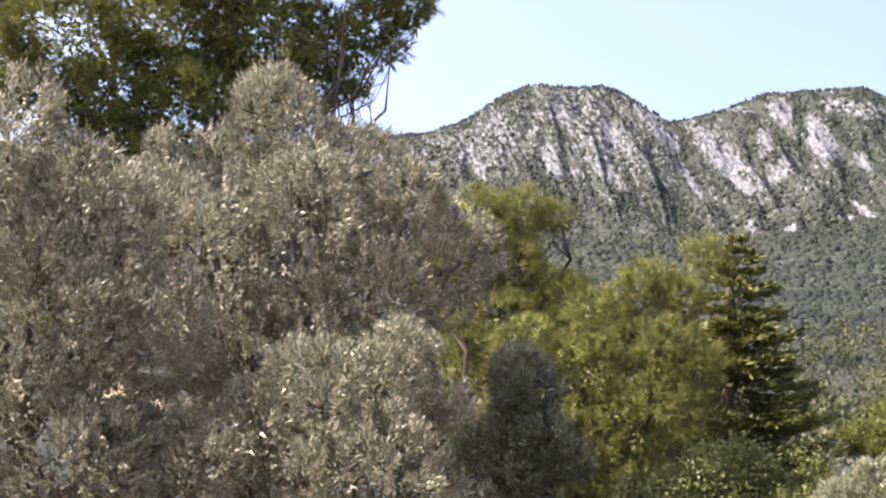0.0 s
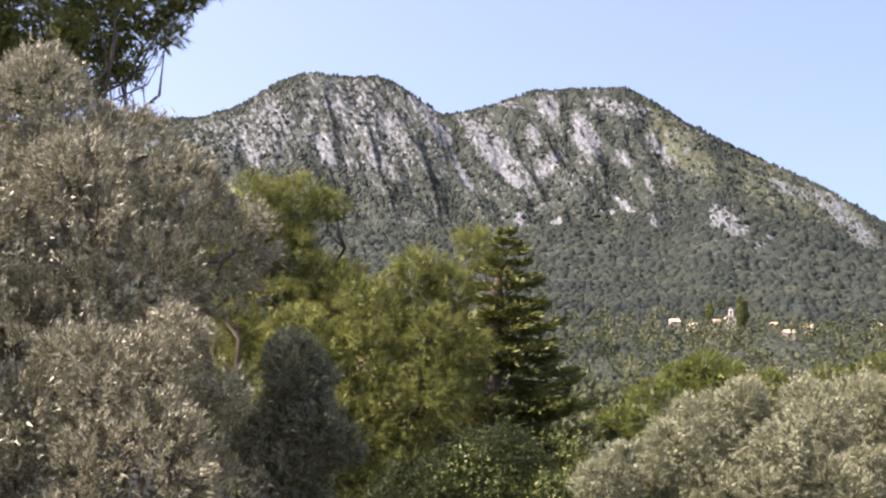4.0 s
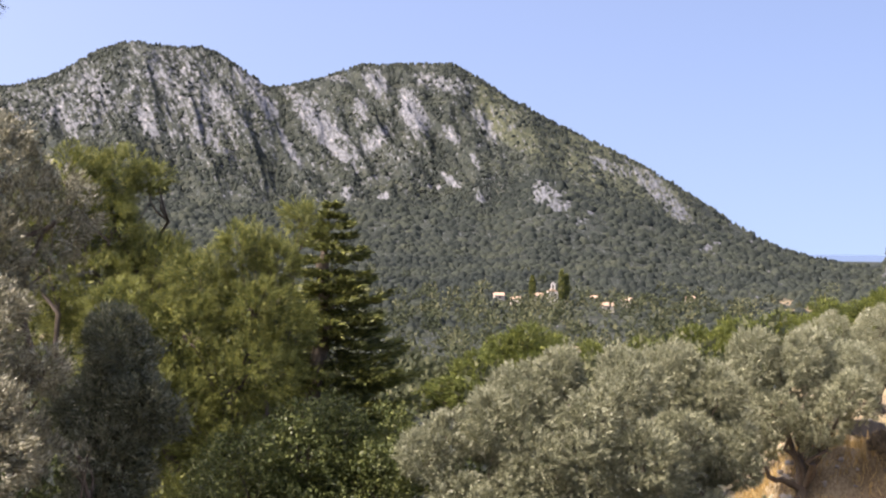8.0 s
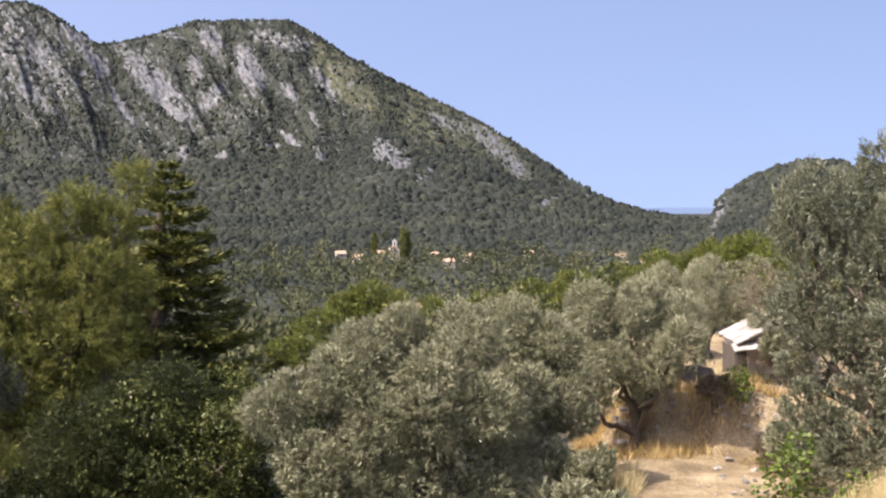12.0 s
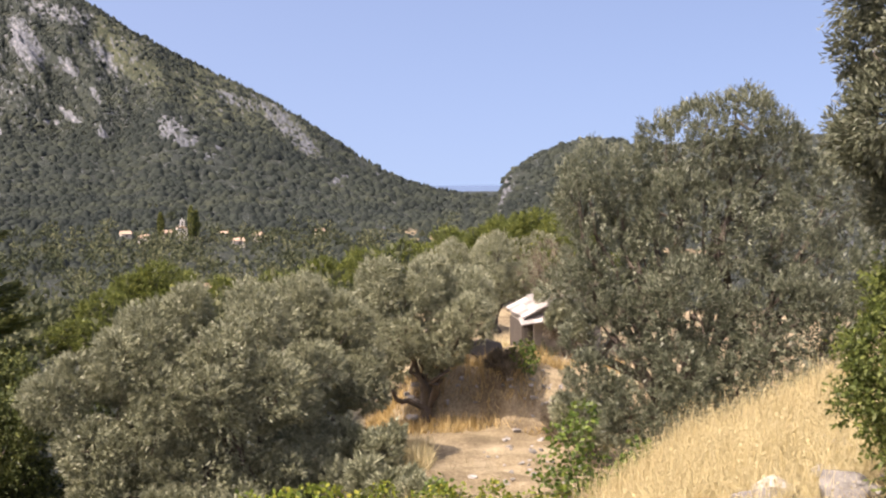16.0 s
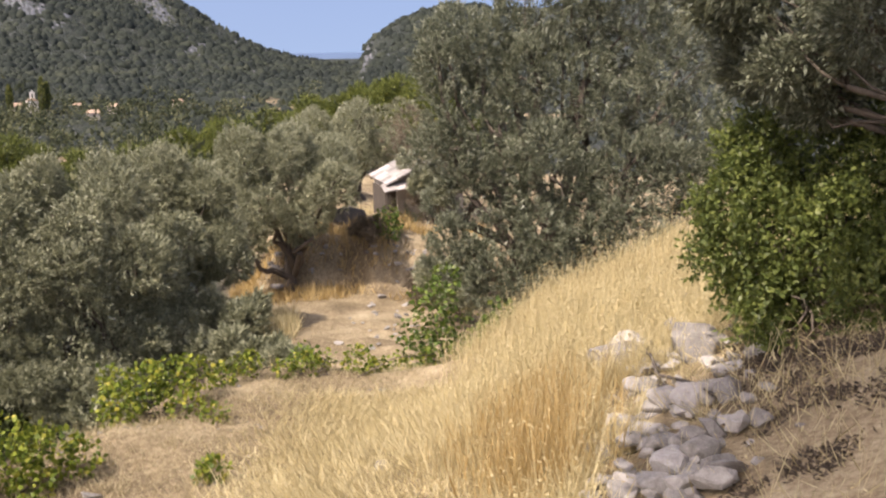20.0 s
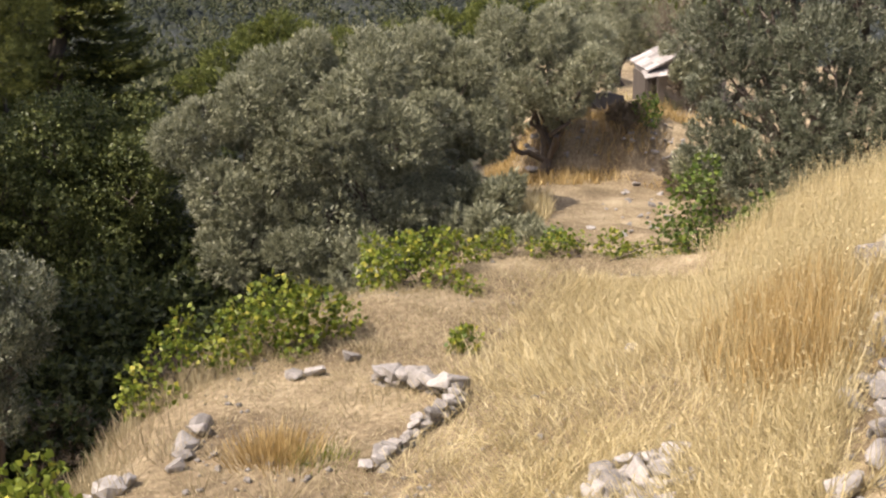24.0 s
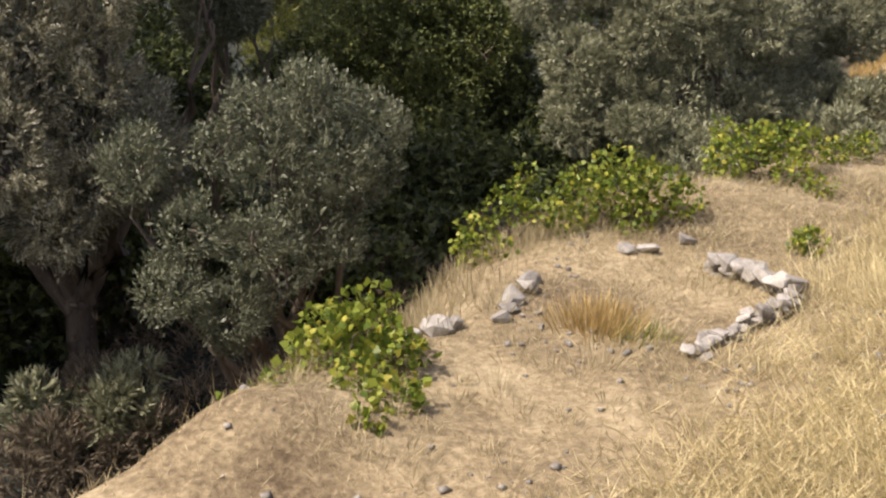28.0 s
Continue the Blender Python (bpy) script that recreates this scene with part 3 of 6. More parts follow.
c, s, t = scatter_far()
v, f = domes(c, s, t, 5, 0.3)
tagged(new("forest", mesh_np("forest", v, f, FOREST, True)), "dark green pine and oak woods covering the mountain slopes", "forest", kind="stuff")


# ---- plants ----
def frames_of(d):
    """For unit vectors d: two unit vectors square to each."""
    ref = np.where(np.abs(d[:, 2:3]) < 0.9, np.array([[0, 0, 1.0]]), np.array([[1.0, 0, 0]]))
    a = np.cross(d, ref)
    a /= np.linalg.norm(a, axis=1, keepdims=True)
    return a, np.cross(d, a)


def unit(v):
    return v / np.maximum(np.linalg.norm(v, axis=1, keepdims=True), 1e-9)


def leaves(base, direction, length, width, g, fold=0.12, face=None, loose=0.45, tiny=False):
    """Pointed leaves, one kite-shaped quad each, bent a little along the middle; face: the side that most of them turn to the light;
    tiny: one triangle each, for small leaves seen from afar."""
    d = unit(direction)
    if face is None:
        a, b = frames_of(d)
        th = g.uniform(0, 2 * math.pi, (len(d), 1))
        w = a * np.cos(th) + b * np.sin(th)
    else:
        w = unit(np.cross(d, face + g.normal(0, loose, d.shape)))
    up = np.cross(w, d)
    L, Wd = np.reshape(length, (-1, 1)), np.reshape(width, (-1, 1))
    if tiny:
        v = np.stack([base - w * Wd * 0.5, base + w * Wd * 0.5, base + d * L], 1)
        return v.reshape(-1, 3), np.arange(len(d) * 3).reshape(-1, 3)
    mid = base + d * L * 0.45
    v = np.stack([base, mid + w * Wd * 0.5 + up * Wd * fold, base + d * L, mid - w * Wd * 0.5 + up * Wd * fold], 1)
    f = np.arange(len(d) * 4).reshape(-1, 4)
    return v.reshape(-1, 3), f


def tube(points, radii, sides=6):
    """A tapering limb along points."""
    pts = np.asarray(points, float)
    d = unit(np.gradient(pts, axis=0))
    a, b = frames_of(d)
    th = np.arange(sides) * 2 * math.pi / sides
    ring = pts[:, None] + (a[:, None] * np.cos(th)[None, :, None] + b[:, None] * np.sin(th)[None, :, None]) * np.asarray(radii)[:, None, None]
    n = len(pts)
    i, j = np.meshgrid(np.arange(n - 1), np.arange(sides), indexing="ij")
    j2 = (j + 1) % sides
    f = np.stack([i * sides + j, i * sides + j2, (i + 1) * sides + j2, (i + 1) * sides + j], -1).reshape(-1, 4)
    return ring.reshape(-1, 3), f


def join(pieces):
    vs, fs, o = [], [], 0
    for v, f in pieces:
        vs.append(v)
        fs.append(f + o)
        o += len(v)
    return np.concatenate(vs), np.concatenate(fs)


def crooked(a, b, g, n=7, wob=0.12):
    a, b = np.asarray(a, float), np.asarray(b, float)
    t = np.linspace(0, 1, n)[:, None]
    p = a + (b - a) * t
    L = np.linalg.norm(b - a)
    off = np.cumsum(g.normal(0, 1, (n, 3)), 0)
    off -= off[0] + (off[-1] - off[0]) * t
    return p + off * wob * L / math.sqrt(n)


def limbs(foot, lobes, g, r0, fork=0.3):
    """Trunk from the foot to a fork, then a limb into every lobe of the crown."""
    foot = np.asarray(foot, float)
    mean = np.mean([c for c, _ in lobes], axis=0)
    top = foot + (mean - foot) * fork
    stem, out = tube(crooked(foot, top, g, 7, 0.10), np.linspace(r0 * 1.35, r0 * 0.85, 7), 8), []
    for c, rad in lobes:
        c = np.asarray(c, float)
        q = crooked(top + g.normal(0, r0 * 0.3, 3), c, g, 8, 0.16)
        pieces = [tube(q, np.linspace(r0 * 0.6, r0 * 0.10, 8), 6)]
        for _ in range(4):
            end = c + unit(g.normal(0, 1, (1, 3)))[0] * rad * 0.62
            pieces.append(tube(crooked(q[g.integers(4, 8)], end, g, 5, 0.2), np.linspace(r0 * 0.16, r0 * 0.03, 5), 4))
        out.append(join(pieces))
    return stem, out


def shell_points(lobes, n, g, squash=1.0, inner=0.55):
    rad = np.array([r for _, r in lobes])
    cen = np.array([c for c, _ in lobes], float)
    k = g.choice(len(lobes), n, p=rad ** 2 / (rad ** 2).sum())
    d = unit(g.normal(0, 1, (n, 3)))
    q = inner + (1 - inner) * g.random((n, 1)) ** 0.5
    lump = 0.78 + 0.44 * fbm(d[:, 0] * 2.2 + k * 3.7 + 50, d[:, 1] * 2.2 + d[:, 2] * 2.2 + 50, 2)[:, None]
    return cen[k] + d * rad[k, None] * q * lump * np.array([1, 1, squash]), d, k


def outer_points(lobes, n, g, squash=1.0, inner=0.8, deep=0.8, gaps=1.6):
    """Points on the open outside of many lobes, where the light reaches and shoots grow; few inside a neighbour."""
    rad = np.array([r for _, r in lobes])
    cen = np.array([c for c, _ in lobes], float)
    got, have = [], 0
    while have < n:
        p, d, k = shell_points(lobes, n, g, squash, inner)
        free = np.ones(len(p), bool)
        for j in range(len(cen)):
            off = (p - cen[j]) / np.array([1, 1, squash])
            free &= ((off ** 2).sum(1) > (deep * rad[j]) ** 2) | (k == j)
        hole = fbm(p[:, 0] * gaps + p[:, 2] * gaps * 0.7 + 31, p[:, 1] * gaps - p[:, 2] * gaps * 0.6 + 57, 2)
        free &= hole > 0.36 + 0.1 * g.random(len(p))
        free |= g.random(len(p)) < 0.05
        got.append((p[free], d[free]))
        have += int(free.sum())
    return np.concatenate([a for a, _ in got])[:n], np.concatenate([b for _, b in got])[:n]


def olive_crown(lobes, shoots, g, leaf=0.065, width=0.016, per=14, reach=0.42, up=1.0, tiny=True):
    """Billowing crown: rounded clumps of short shoots with narrow leaves, and longer upright shoots on top."""
    per = per * 2 if tiny else per
    p, d = outer_points(split_lobes(lobes, g, 6, 0.52), shoots, g, 1.0, 0.84, 0.9, 2.6)
    face = np.repeat(d, per, 0)
    tall = (g.random((shoots, 1)) < 0.10 + 0.24 * np.clip(d[:, 2:3], 0, 1)) * 1.0
    d = unit(d + np.array([0, 0, up]) * (0.45 + 0.9 * tall) + g.normal(0, 0.25, d.shape))
    L = reach * g.uniform(0.3, 0.55, (shoots, 1)) * (1 + 0.8 * tall)
    p = p - d * L * 0.6
    t = (np.arange(per) + 0.5) / per
    base = p[:, None] + d[:, None] * (L * t[None])[..., None] + g.normal(0, reach * 0.06, (shoots, per, 3))
    out = d[:, None] * 0.95 + unit(g.normal(0, 1, (shoots * per, 3))).reshape(shoots, per, 3) * 0.6
    n = shoots * per
    return leaves(base.reshape(-1, 3), out.reshape(-1, 3), leaf * g.uniform(0.65, 1.15, n), width * g.uniform(0.7, 1.1, n), g, 0.12, face, 0.42, tiny)


def needle_crown(lobes, tufts, g, needle=0.11, width=0.006, per=26, squash=0.7, up=0.5):
    """Rounded bushy clumps of needle tufts at the shoots' ends, with gaps between the clumps."""
    per, width, needle = int(per * 2.8), width * 0.48, needle * 1.15
    p, d = outer_points(split_lobes(lobes, g, 9, 0.42), tufts, g, squash, 0.74, 0.85, 1.2)
    face = np.repeat(d, per, 0)
    d = unit(d * 0.8 + np.array([0, 0, up]) + g.normal(0, 0.3, d.shape))
    along = (g.random((tufts, per, 1)) - 0.3) * needle * 1.2
    base = p[:, None] + d[:, None] * along
    out = d[:, None] * 0.9 + unit(g.normal(0, 1, (tufts * per, 3))).reshape(tufts, per, 3) * 0.8
    n = tufts * per
    return leaves(base.reshape(-1, 3), out.reshape(-1, 3), needle * g.uniform(0.5, 0.85, n), np.full(n, width), g, 0.1, face, 0.45, True)


def broad_crown(lobes, shoots, g, leaf=0.07, width=0.04, per=9, reach=0.25, tiny=False):
    p, d = outer_points(split_lobes(lobes, g, 9, 0.42), shoots, g, 0.95, 0.7, 0.8)
    face = np.repeat(d, per, 0)
    d = unit(d + np.array([0, 0, 0.25]) + g.normal(0, 0.4, d.shape))
    t = (np.arange(per) + 0.5) / per
    base = p[:, None] + d[:, None] * (reach * g.uniform(0.5, 1.2, (shoots, 1)) * t[None])[..., None]
    out = d[:, None] * 0.5 + unit(g.normal(0, 1, (shoots * per, 3))).reshape(shoots, per, 3)
    n = shoots * per
    return leaves(base.reshape(-1, 3), out.reshape(-1, 3), leaf * g.uniform(0.7, 1.3, n), width * g.uniform(0.8, 1.2, n), g, 0.2, face, 0.6, tiny)


def split_lobes(lobes, g, k=6, size=0.5):
    """Breaks every lobe up into smaller ones over its upper and outer side, round a smaller heart."""
    out = []
    for c, r in lobes:
        out.append((np.asarray(c, float), r * 0.62))
        for d in unit(g.normal(0, 1, (k, 3)) + np.array([0, 0, 0.25])):
            out.append((np.asarray(c, float) + d * r * 0.58, r * size * g.uniform(0.65, 1.15)))
    return out


def core(lobes, g, n, size, tiny):
    """Foliage in the heart of a crown, behind the outer shoots."""
    p, d, k = shell_points(lobes, n, g, 1.0, 0.35)
    cen = np.array([lobes[i][0] for i in k])
    p = cen + (p - cen) * 0.74
    return leaves(p, d + g.normal(0, 0.7, d.shape), size * g.uniform(0.7, 1.3, n), size * 0.4 * np.ones(n), g, 0.12, None, 0.4, tiny)


def lobe(az, el, d, r):
    """A lobe of a crown by bearing, angle over the horizon, distance and radius."""
    return polar(az, d, d * math.tan(radians(el))), r


def tree(name, foot, lobes, crown, label, category, crown_mat, r0=0.2, seed=1, group="", fork=0.3, bark=None, dense=9000, coarse=0.1):
    """A tree standing at foot; lobes are given in the world and turned into its own space."""
    g = np.random.default_rng(seed)
    foot = Vector(foot)
    own = [(np.array(Vector(c) - foot), r) for c, r in lobes]
    top = thing(name, foot, label, category, group)
    stem, boughs = limbs((0, 0, -0.3), own, g, r0, fork)
    if r0 < 0.06:
        stem, boughs = join([stem] + boughs), []
    trunk = part("trunk", mesh_np("trunk", *stem, bark or BARK, True), None, top)
    for b in boughs:
        part("limb", mesh_np("limb", *b, bark or BARK, True), None, trunk)
    v, f = crown(own, g)
    if dense:
        v, f = join([(v, f), core(own, g, dense, coarse, f.shape[1] == 3)])
    part("crown", mesh_np("crown", v, f, crown_mat), None, top)
    return top


# -- the tall olives and pines on the left --
tree("olive_tree", place(-5, 19.5), [lobe(-4.9, 5.8, 19.3, 1.1), lobe(-2.2, 4.6, 19.2, 1.25), lobe(-8.2, 3.2, 19.6, 1.15), lobe(-5.0, 2.0, 18.6, 1.7),
      lobe(0.2, 2.6, 19.2, 1.05), lobe(2.1, 0.4, 18.8, 0.95), lobe(-9.5, 0.0, 19.0, 1.7), lobe(-2.0, -1.5, 19.0, 1.6), lobe(-7.0, -4.5, 18.6, 1.9), lobe(-10.4, 5.6, 19.6, 0.45), lobe(-10.4, 3.8, 19.6, 0.6)],
     lambda l, g: olive_crown(l, 5600, g, 0.085, 0.023, 14, 0.42), "tall old olive tree with silvery grey-green feathery crown", "olive tree", OLIVE_WARM, 0.28, 21)
tree("olive_tree", place(-17, 17), [lobe(-16.8, 5.0, 16.6, 1.05), lobe(-14.0, 3.0, 16.4, 0.7), lobe(-18.5, 3.0, 16.5, 1.5), lobe(-14.5, 1.2, 16.3, 1.4), lobe(-12.4, 1.6, 16.4, 0.75),
      lobe(-17.0, -2.5, 16.2, 1.6), lobe(-13.0, -4.0, 16.0, 1.3), lobe(-16.5, -7.0, 15.6, 1.5)],
     lambda l, g: olive_crown(l, 4300, g, 0.085, 0.023, 14, 0.42), "olive tree with silvery sunlit shoots beside a taller olive", "olive tree", OLIVE_WARM, 0.24, 22)
tree("olive_tree", place(-2, 15.5), [lobe(0.2, -2.9, 15.6, 0.42), lobe(-1.0, -5.0, 15.4, 0.75), lobe(1.4, -6.0, 15.5, 0.42), lobe(-3.6, -5.5, 15.3, 0.8), lobe(-6.8, -7.4, 15.2, 0.9),
      lobe(-1.8, -8.6, 15.0, 1.0), lobe(1.4, -9.2, 15.2, 0.45), lobe(-9.6, -9.0, 15.2, 0.9), lobe(-6.0, -11.5, 15.0, 1.0), lobe(-3.0, -13.0, 14.8, 0.9), lobe(-6.0, -15.5, 14.4, 1.0), lobe(-1.0, -16.0, 14.6, 0.9), lobe(1.4, -18.5, 14.6, 0.7), lobe(-2.6, -19.5, 14.2, 0.9), lobe(3.6, -9.6, 15.4, 0.25)],
     lambda l, g: olive_crown(l, 4200, g, 0.075, 0.021, 14, 0.42), "bushy olive tree with pale upright shoots", "olive tree", OLIVE_WARM, 0.2, 23)
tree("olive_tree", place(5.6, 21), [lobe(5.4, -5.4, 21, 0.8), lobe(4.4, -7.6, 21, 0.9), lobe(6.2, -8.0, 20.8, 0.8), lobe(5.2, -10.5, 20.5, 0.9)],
     lambda l, g: olive_crown(l, 1500, g, 0.10, 0.034, 10, 0.4), "small olive tree coloured dark grey for the shade of the pines", "olive tree", OLIVE_SHADED, 0.14, 24)
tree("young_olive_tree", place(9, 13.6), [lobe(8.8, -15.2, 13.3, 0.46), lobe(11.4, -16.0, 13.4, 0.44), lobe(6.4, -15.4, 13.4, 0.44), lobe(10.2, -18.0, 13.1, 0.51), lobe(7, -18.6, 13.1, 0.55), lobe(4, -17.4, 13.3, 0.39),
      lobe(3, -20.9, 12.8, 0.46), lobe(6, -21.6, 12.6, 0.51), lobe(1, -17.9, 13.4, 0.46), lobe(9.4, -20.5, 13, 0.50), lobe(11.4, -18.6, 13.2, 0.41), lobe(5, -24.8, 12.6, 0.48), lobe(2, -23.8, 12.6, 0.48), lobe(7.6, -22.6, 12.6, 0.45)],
     lambda l, g: olive_crown(l, 3400, g, 0.066, 0.018, 13, 0.36, 1.7, False), "young olive tree with grey-green shoots at the terrace edge", "olive tree", OLIVE_SHADED, 0.13, 25, dense=2600, coarse=0.09)
tree("pine_tree", place(-9, 28), [lobe(-15.0, 10.5, 27, 2.0), lobe(-10.0, 11.0, 27, 1.7), lobe(-6.0, 11.0, 26.5, 1.6), lobe(-3.4, 10.6, 26.5, 1.0), lobe(-1.4, 11.6, 26.5, 0.8), lobe(-2.4, 9.0, 26.5, 0.6), lobe(-8.0, 14.5, 27, 2.4),
      lobe(-13.0, 8.0, 27, 1.3), lobe(-19.0, 9.0, 27, 2.0), lobe(-8.5, 8.6, 27, 0.9), lobe(-2.0, 14.5, 26.5, 1.2), lobe(-10, 7.0, 27, 1.6), lobe(-13.5, 5.5, 27, 1.6), lobe(-6.6, 7.6, 26.6, 1.1), lobe(-4.0, 8.4, 26.6, 0.8), lobe(0.2, 12.2, 26.5, 0.7), lobe(-0.6, 10.2, 26.5, 0.45)],
     lambda l, g: needle_crown(l, 6400, g, 0.2, 0.026, 14), "tall pine tree with bright yellow-green needles behind the olives", "pine tree", PINE, 0.17, 31, fork=0.4, dense=18000, coarse=0.2)
# trunk and crown lie beyond the view; added to throw shade into the gully
tree("pine_tree", place(-24, 23), [lobe(-13, 21, 24, 2.4), lobe(-17, 19, 23, 2.4), lobe(-22, 21, 23, 2.6), lobe(-20, 27, 23, 2.4)],
     lambda l, g: needle_crown(l, 1500, g, 0.3, 0.06, 12), "very tall unseen pine added to shade the gully", "pine tree", PINE, 0.3, 35, fork=0.7)
tree("pine_tree", place(8, 37), [lobe(6.5, -1.5, 37, 1.2), lobe(9.4, -3.2, 37, 1.4), lobe(12.4, -4.6, 36.5, 1.3), lobe(6.0, -5.0, 36.5, 1.6), lobe(9.4, -7.2, 36, 1.7), lobe(12.6, -8.0, 36, 1.5), lobe(4.0, -8.0, 36, 1.6), lobe(7.4, -10.4, 35, 1.6), lobe(11.0, -11.4, 35, 1.6), lobe(2.0, -4.4, 36.5, 1.4)],
     lambda l, g: needle_crown(l, 2400, g, 0.3, 0.05, 11, 0.9), "dark shaded pine filling the gap between brighter pines", "pine tree", FIR, 0.24, 34, fork=0.4)
tree("pine_tree", place(4.5, 34), [lobe(3.0, 2.5, 34, 1.1), lobe(5.2, 2.7, 34, 0.9), lobe(7.0, 2.6, 34, 0.5), lobe(2.0, 0.5, 34, 1.3), lobe(5.0, 0.2, 34, 1.2), lobe(4.0, -2.5, 33.5, 1.6), lobe(7.2, -1.2, 33.5, 1.0), lobe(6.0, -5.0, 33, 1.6)],
     lambda l, g: needle_crown(l, 2700, g, 0.25, 0.028, 14), "pine tree with sunlit green top above the olives", "pine tree", PINE, 0.22, 32, fork=0.5, dense=5000, coarse=0.16)
tree("pine_tree", place(10, 31), [lobe(10.8, -0.4, 31, 0.75), lobe(13.4, 0.9, 31.5, 0.5), lobe(12.4, -1.0, 31, 0.7), lobe(9.0, -2.0, 31, 0.9), lobe(11.3, -3.2, 30.5, 1.1), lobe(8.2, -4.4, 30.5, 1.2), lobe(10.6, -6.4, 30, 1.4), lobe(7.6, -8.0, 30, 1.4),
      lobe(13.0, -4.0, 30.6, 0.9), lobe(10.0, -10.0, 29.5, 1.4), lobe(5.6, -3.0, 30.5, 0.9), lobe(5.0, -6.4, 30, 1.2), lobe(8.0, -12.0, 29, 1.3)],
     lambda l, g: needle_crown(l, 3400, g, 0.24, 0.027, 14, 0.85), "bushy young pine with yellow-green sunlit needles", "pine tree", PINE, 0.2, 33, fork=0.4, dense=6000, coarse=0.16)


def fir_crown(height, radius):
    """Tiers of spreading boughs that droop and lift at their tips, flat sprays with gaps of shade between."""
    def build(own, g):
        pieces = []
        z, spin = 0.03 * height, 0.0
        while z < height:
            q = 1 - z / height
            R = radius * (q ** 0.82) * g.uniform(0.82, 1.12) + 0.1
            count = max(5, int(5 + 7 * q))
            spin += 0.7
            for a in spin + np.arange(count) * 2 * math.pi / count + g.normal(0, 0.16, count):
                L = R * g.uniform(0.7, 1.15)
                n = int(20 + 150 * L)
                t = g.random(n) ** 0.7
                lift = g.normal(0, 0.12)
                drop = (-0.34 * t + 0.30 * t ** 2.4 + lift * t) * L
                side = (g.random(n) - 0.5) * 0.55 * L * np.sin(np.pi * np.clip(0.12 + 0.86 * t, 0, 1)) ** 0.7
                ca, sa = math.cos(a), math.sin(a)
                b = np.stack([ca * t * L - sa * side, sa * t * L + ca * side, z + drop - np.abs(side) * 0.25 + g.normal(0, 0.035, n)], -1)
                w = np.sign(side) * 0.6
                o = np.stack([ca - sa * w + g.normal(0, 0.3, n), sa + ca * w + g.normal(0, 0.3, n), g.normal(0.18, 0.25, n)], -1)
                pieces.append(leaves(b, o, g.uniform(0.14, 0.3, n), np.full(n, 0.075), g))
            z += (0.34 + 0.2 * g.random()) * (0.55 + 0.6 * q)
        return join(pieces)
    return build


foot = place(14.9, 34)
tree("fir_tree", foot, [(polar(14.4, 34, 0.4), 0.1)], fir_crown(1.05 - foot.z, 4.3), "dark green fir tree with tiered drooping branches", "fir tree", FIR, 0.22, 41, fork=0.9)
tree("oak_tree", place(16, 27), [lobe(15.5, -9.0, 27, 0.9), lobe(17.6, -9.4, 27, 0.8), lobe(13.6, -9.6, 26.5, 1.1), lobe(16.4, -11.8, 26, 1.2), lobe(13.0, -12.8, 26, 1.3), lobe(11.0, -11.0, 26, 1.2), lobe(17.8, -13.0, 26.5, 0.8), lobe(15.0, -15.0, 25.5, 1.2)],
     lambda l, g: broad_crown(l, 6200, g, 0.085, 0.048, 8, 0.32), "dark green broad-leaved oak below the fir", "oak tree", OAK, 0.2, 42)

# -- the olive grove below the terrace --
for foot, lobes, n, seed in (
        (place(22.5, 25), [lobe(20.0, -9.5, 25, 0.8), lobe(22.5, -8.6, 25, 0.9), lobe(24.2, -7.4, 25.3, 0.85), lobe(21.0, -12.0, 24.5, 1.0), lobe(24.0, -11.0, 24.6, 1.1), lobe(22.0, -14.5, 24.2, 1.0)], 3000, 51),
        (place(27.2, 25.5), [lobe(25.4, -6.4, 26, 0.8), lobe(27.0, -8.2, 24.6, 0.75), lobe(28.6, -6.6, 26, 0.85), lobe(26.8, -10.6, 24.4, 1.0), lobe(29.0, -10.0, 25, 1.0), lobe(26.0, -13.4, 24.2, 0.9), lobe(28.4, -13.6, 24.6, 0.9), lobe(27.4, -15.6, 23.4, 0.75), lobe(24.8, -15.2, 23.6, 0.7)], 3400, 52),
        (place(31.4, 28), [lobe(30.6, -6.4, 28.5, 0.85), lobe(32.4, -6.8, 28.5, 0.8), lobe(31.4, -8.8, 27.5, 0.9), lobe(33.0, -9.4, 27.8, 0.8), lobe(30.6, -11.2, 27, 0.8), lobe(32.6, -12.4, 27, 0.7), lobe(30.2, -13.4, 25.2, 0.8), lobe(32.4, -14.2, 25.0, 0.65)], 3000, 53),
        (place(36.2, 33), [lobe(34.4, -5.4, 33, 0.95), lobe(36.4, -5.4, 33, 0.95), lobe(38.2, -5.8, 33.5, 0.85), lobe(38.5, -6.4, 32.2, 0.8), lobe(35.0, -7.6, 32.5, 0.95), lobe(37.2, -7.8, 32.6, 0.85), lobe(33.6, -8.6, 32, 0.6), lobe(38.3, -5.0, 36.5, 0.85), lobe(36.6, -5.2, 36.5, 0.85)], 3400, 54),
        (place(39.6, 50), [lobe(39.4, -3.6, 50, 1.1), lobe(37.6, -4.2, 50, 1.1), lobe(38.8, -5.4, 49, 1.2), lobe(40.6, -4.8, 50, 0.9)], 1800, 55),
        (place(41.8, 43), [lobe(42.6, -6.0, 40, 0.9), lobe(42.0, -8.0, 40, 0.8), lobe(43.2, -7.6, 40, 0.9)], 1500, 56)):
    tree("olive_tree", foot, lobes, lambda l, g, n=n: olive_crown(l, int(n * 1.35), g, 0.09, 0.025, 12, 0.36, 0.6), "round grey-green olive tree in the grove below the terrace", "olive tree", OLIVE, 0.16, seed, "olives of the grove", 0.25)
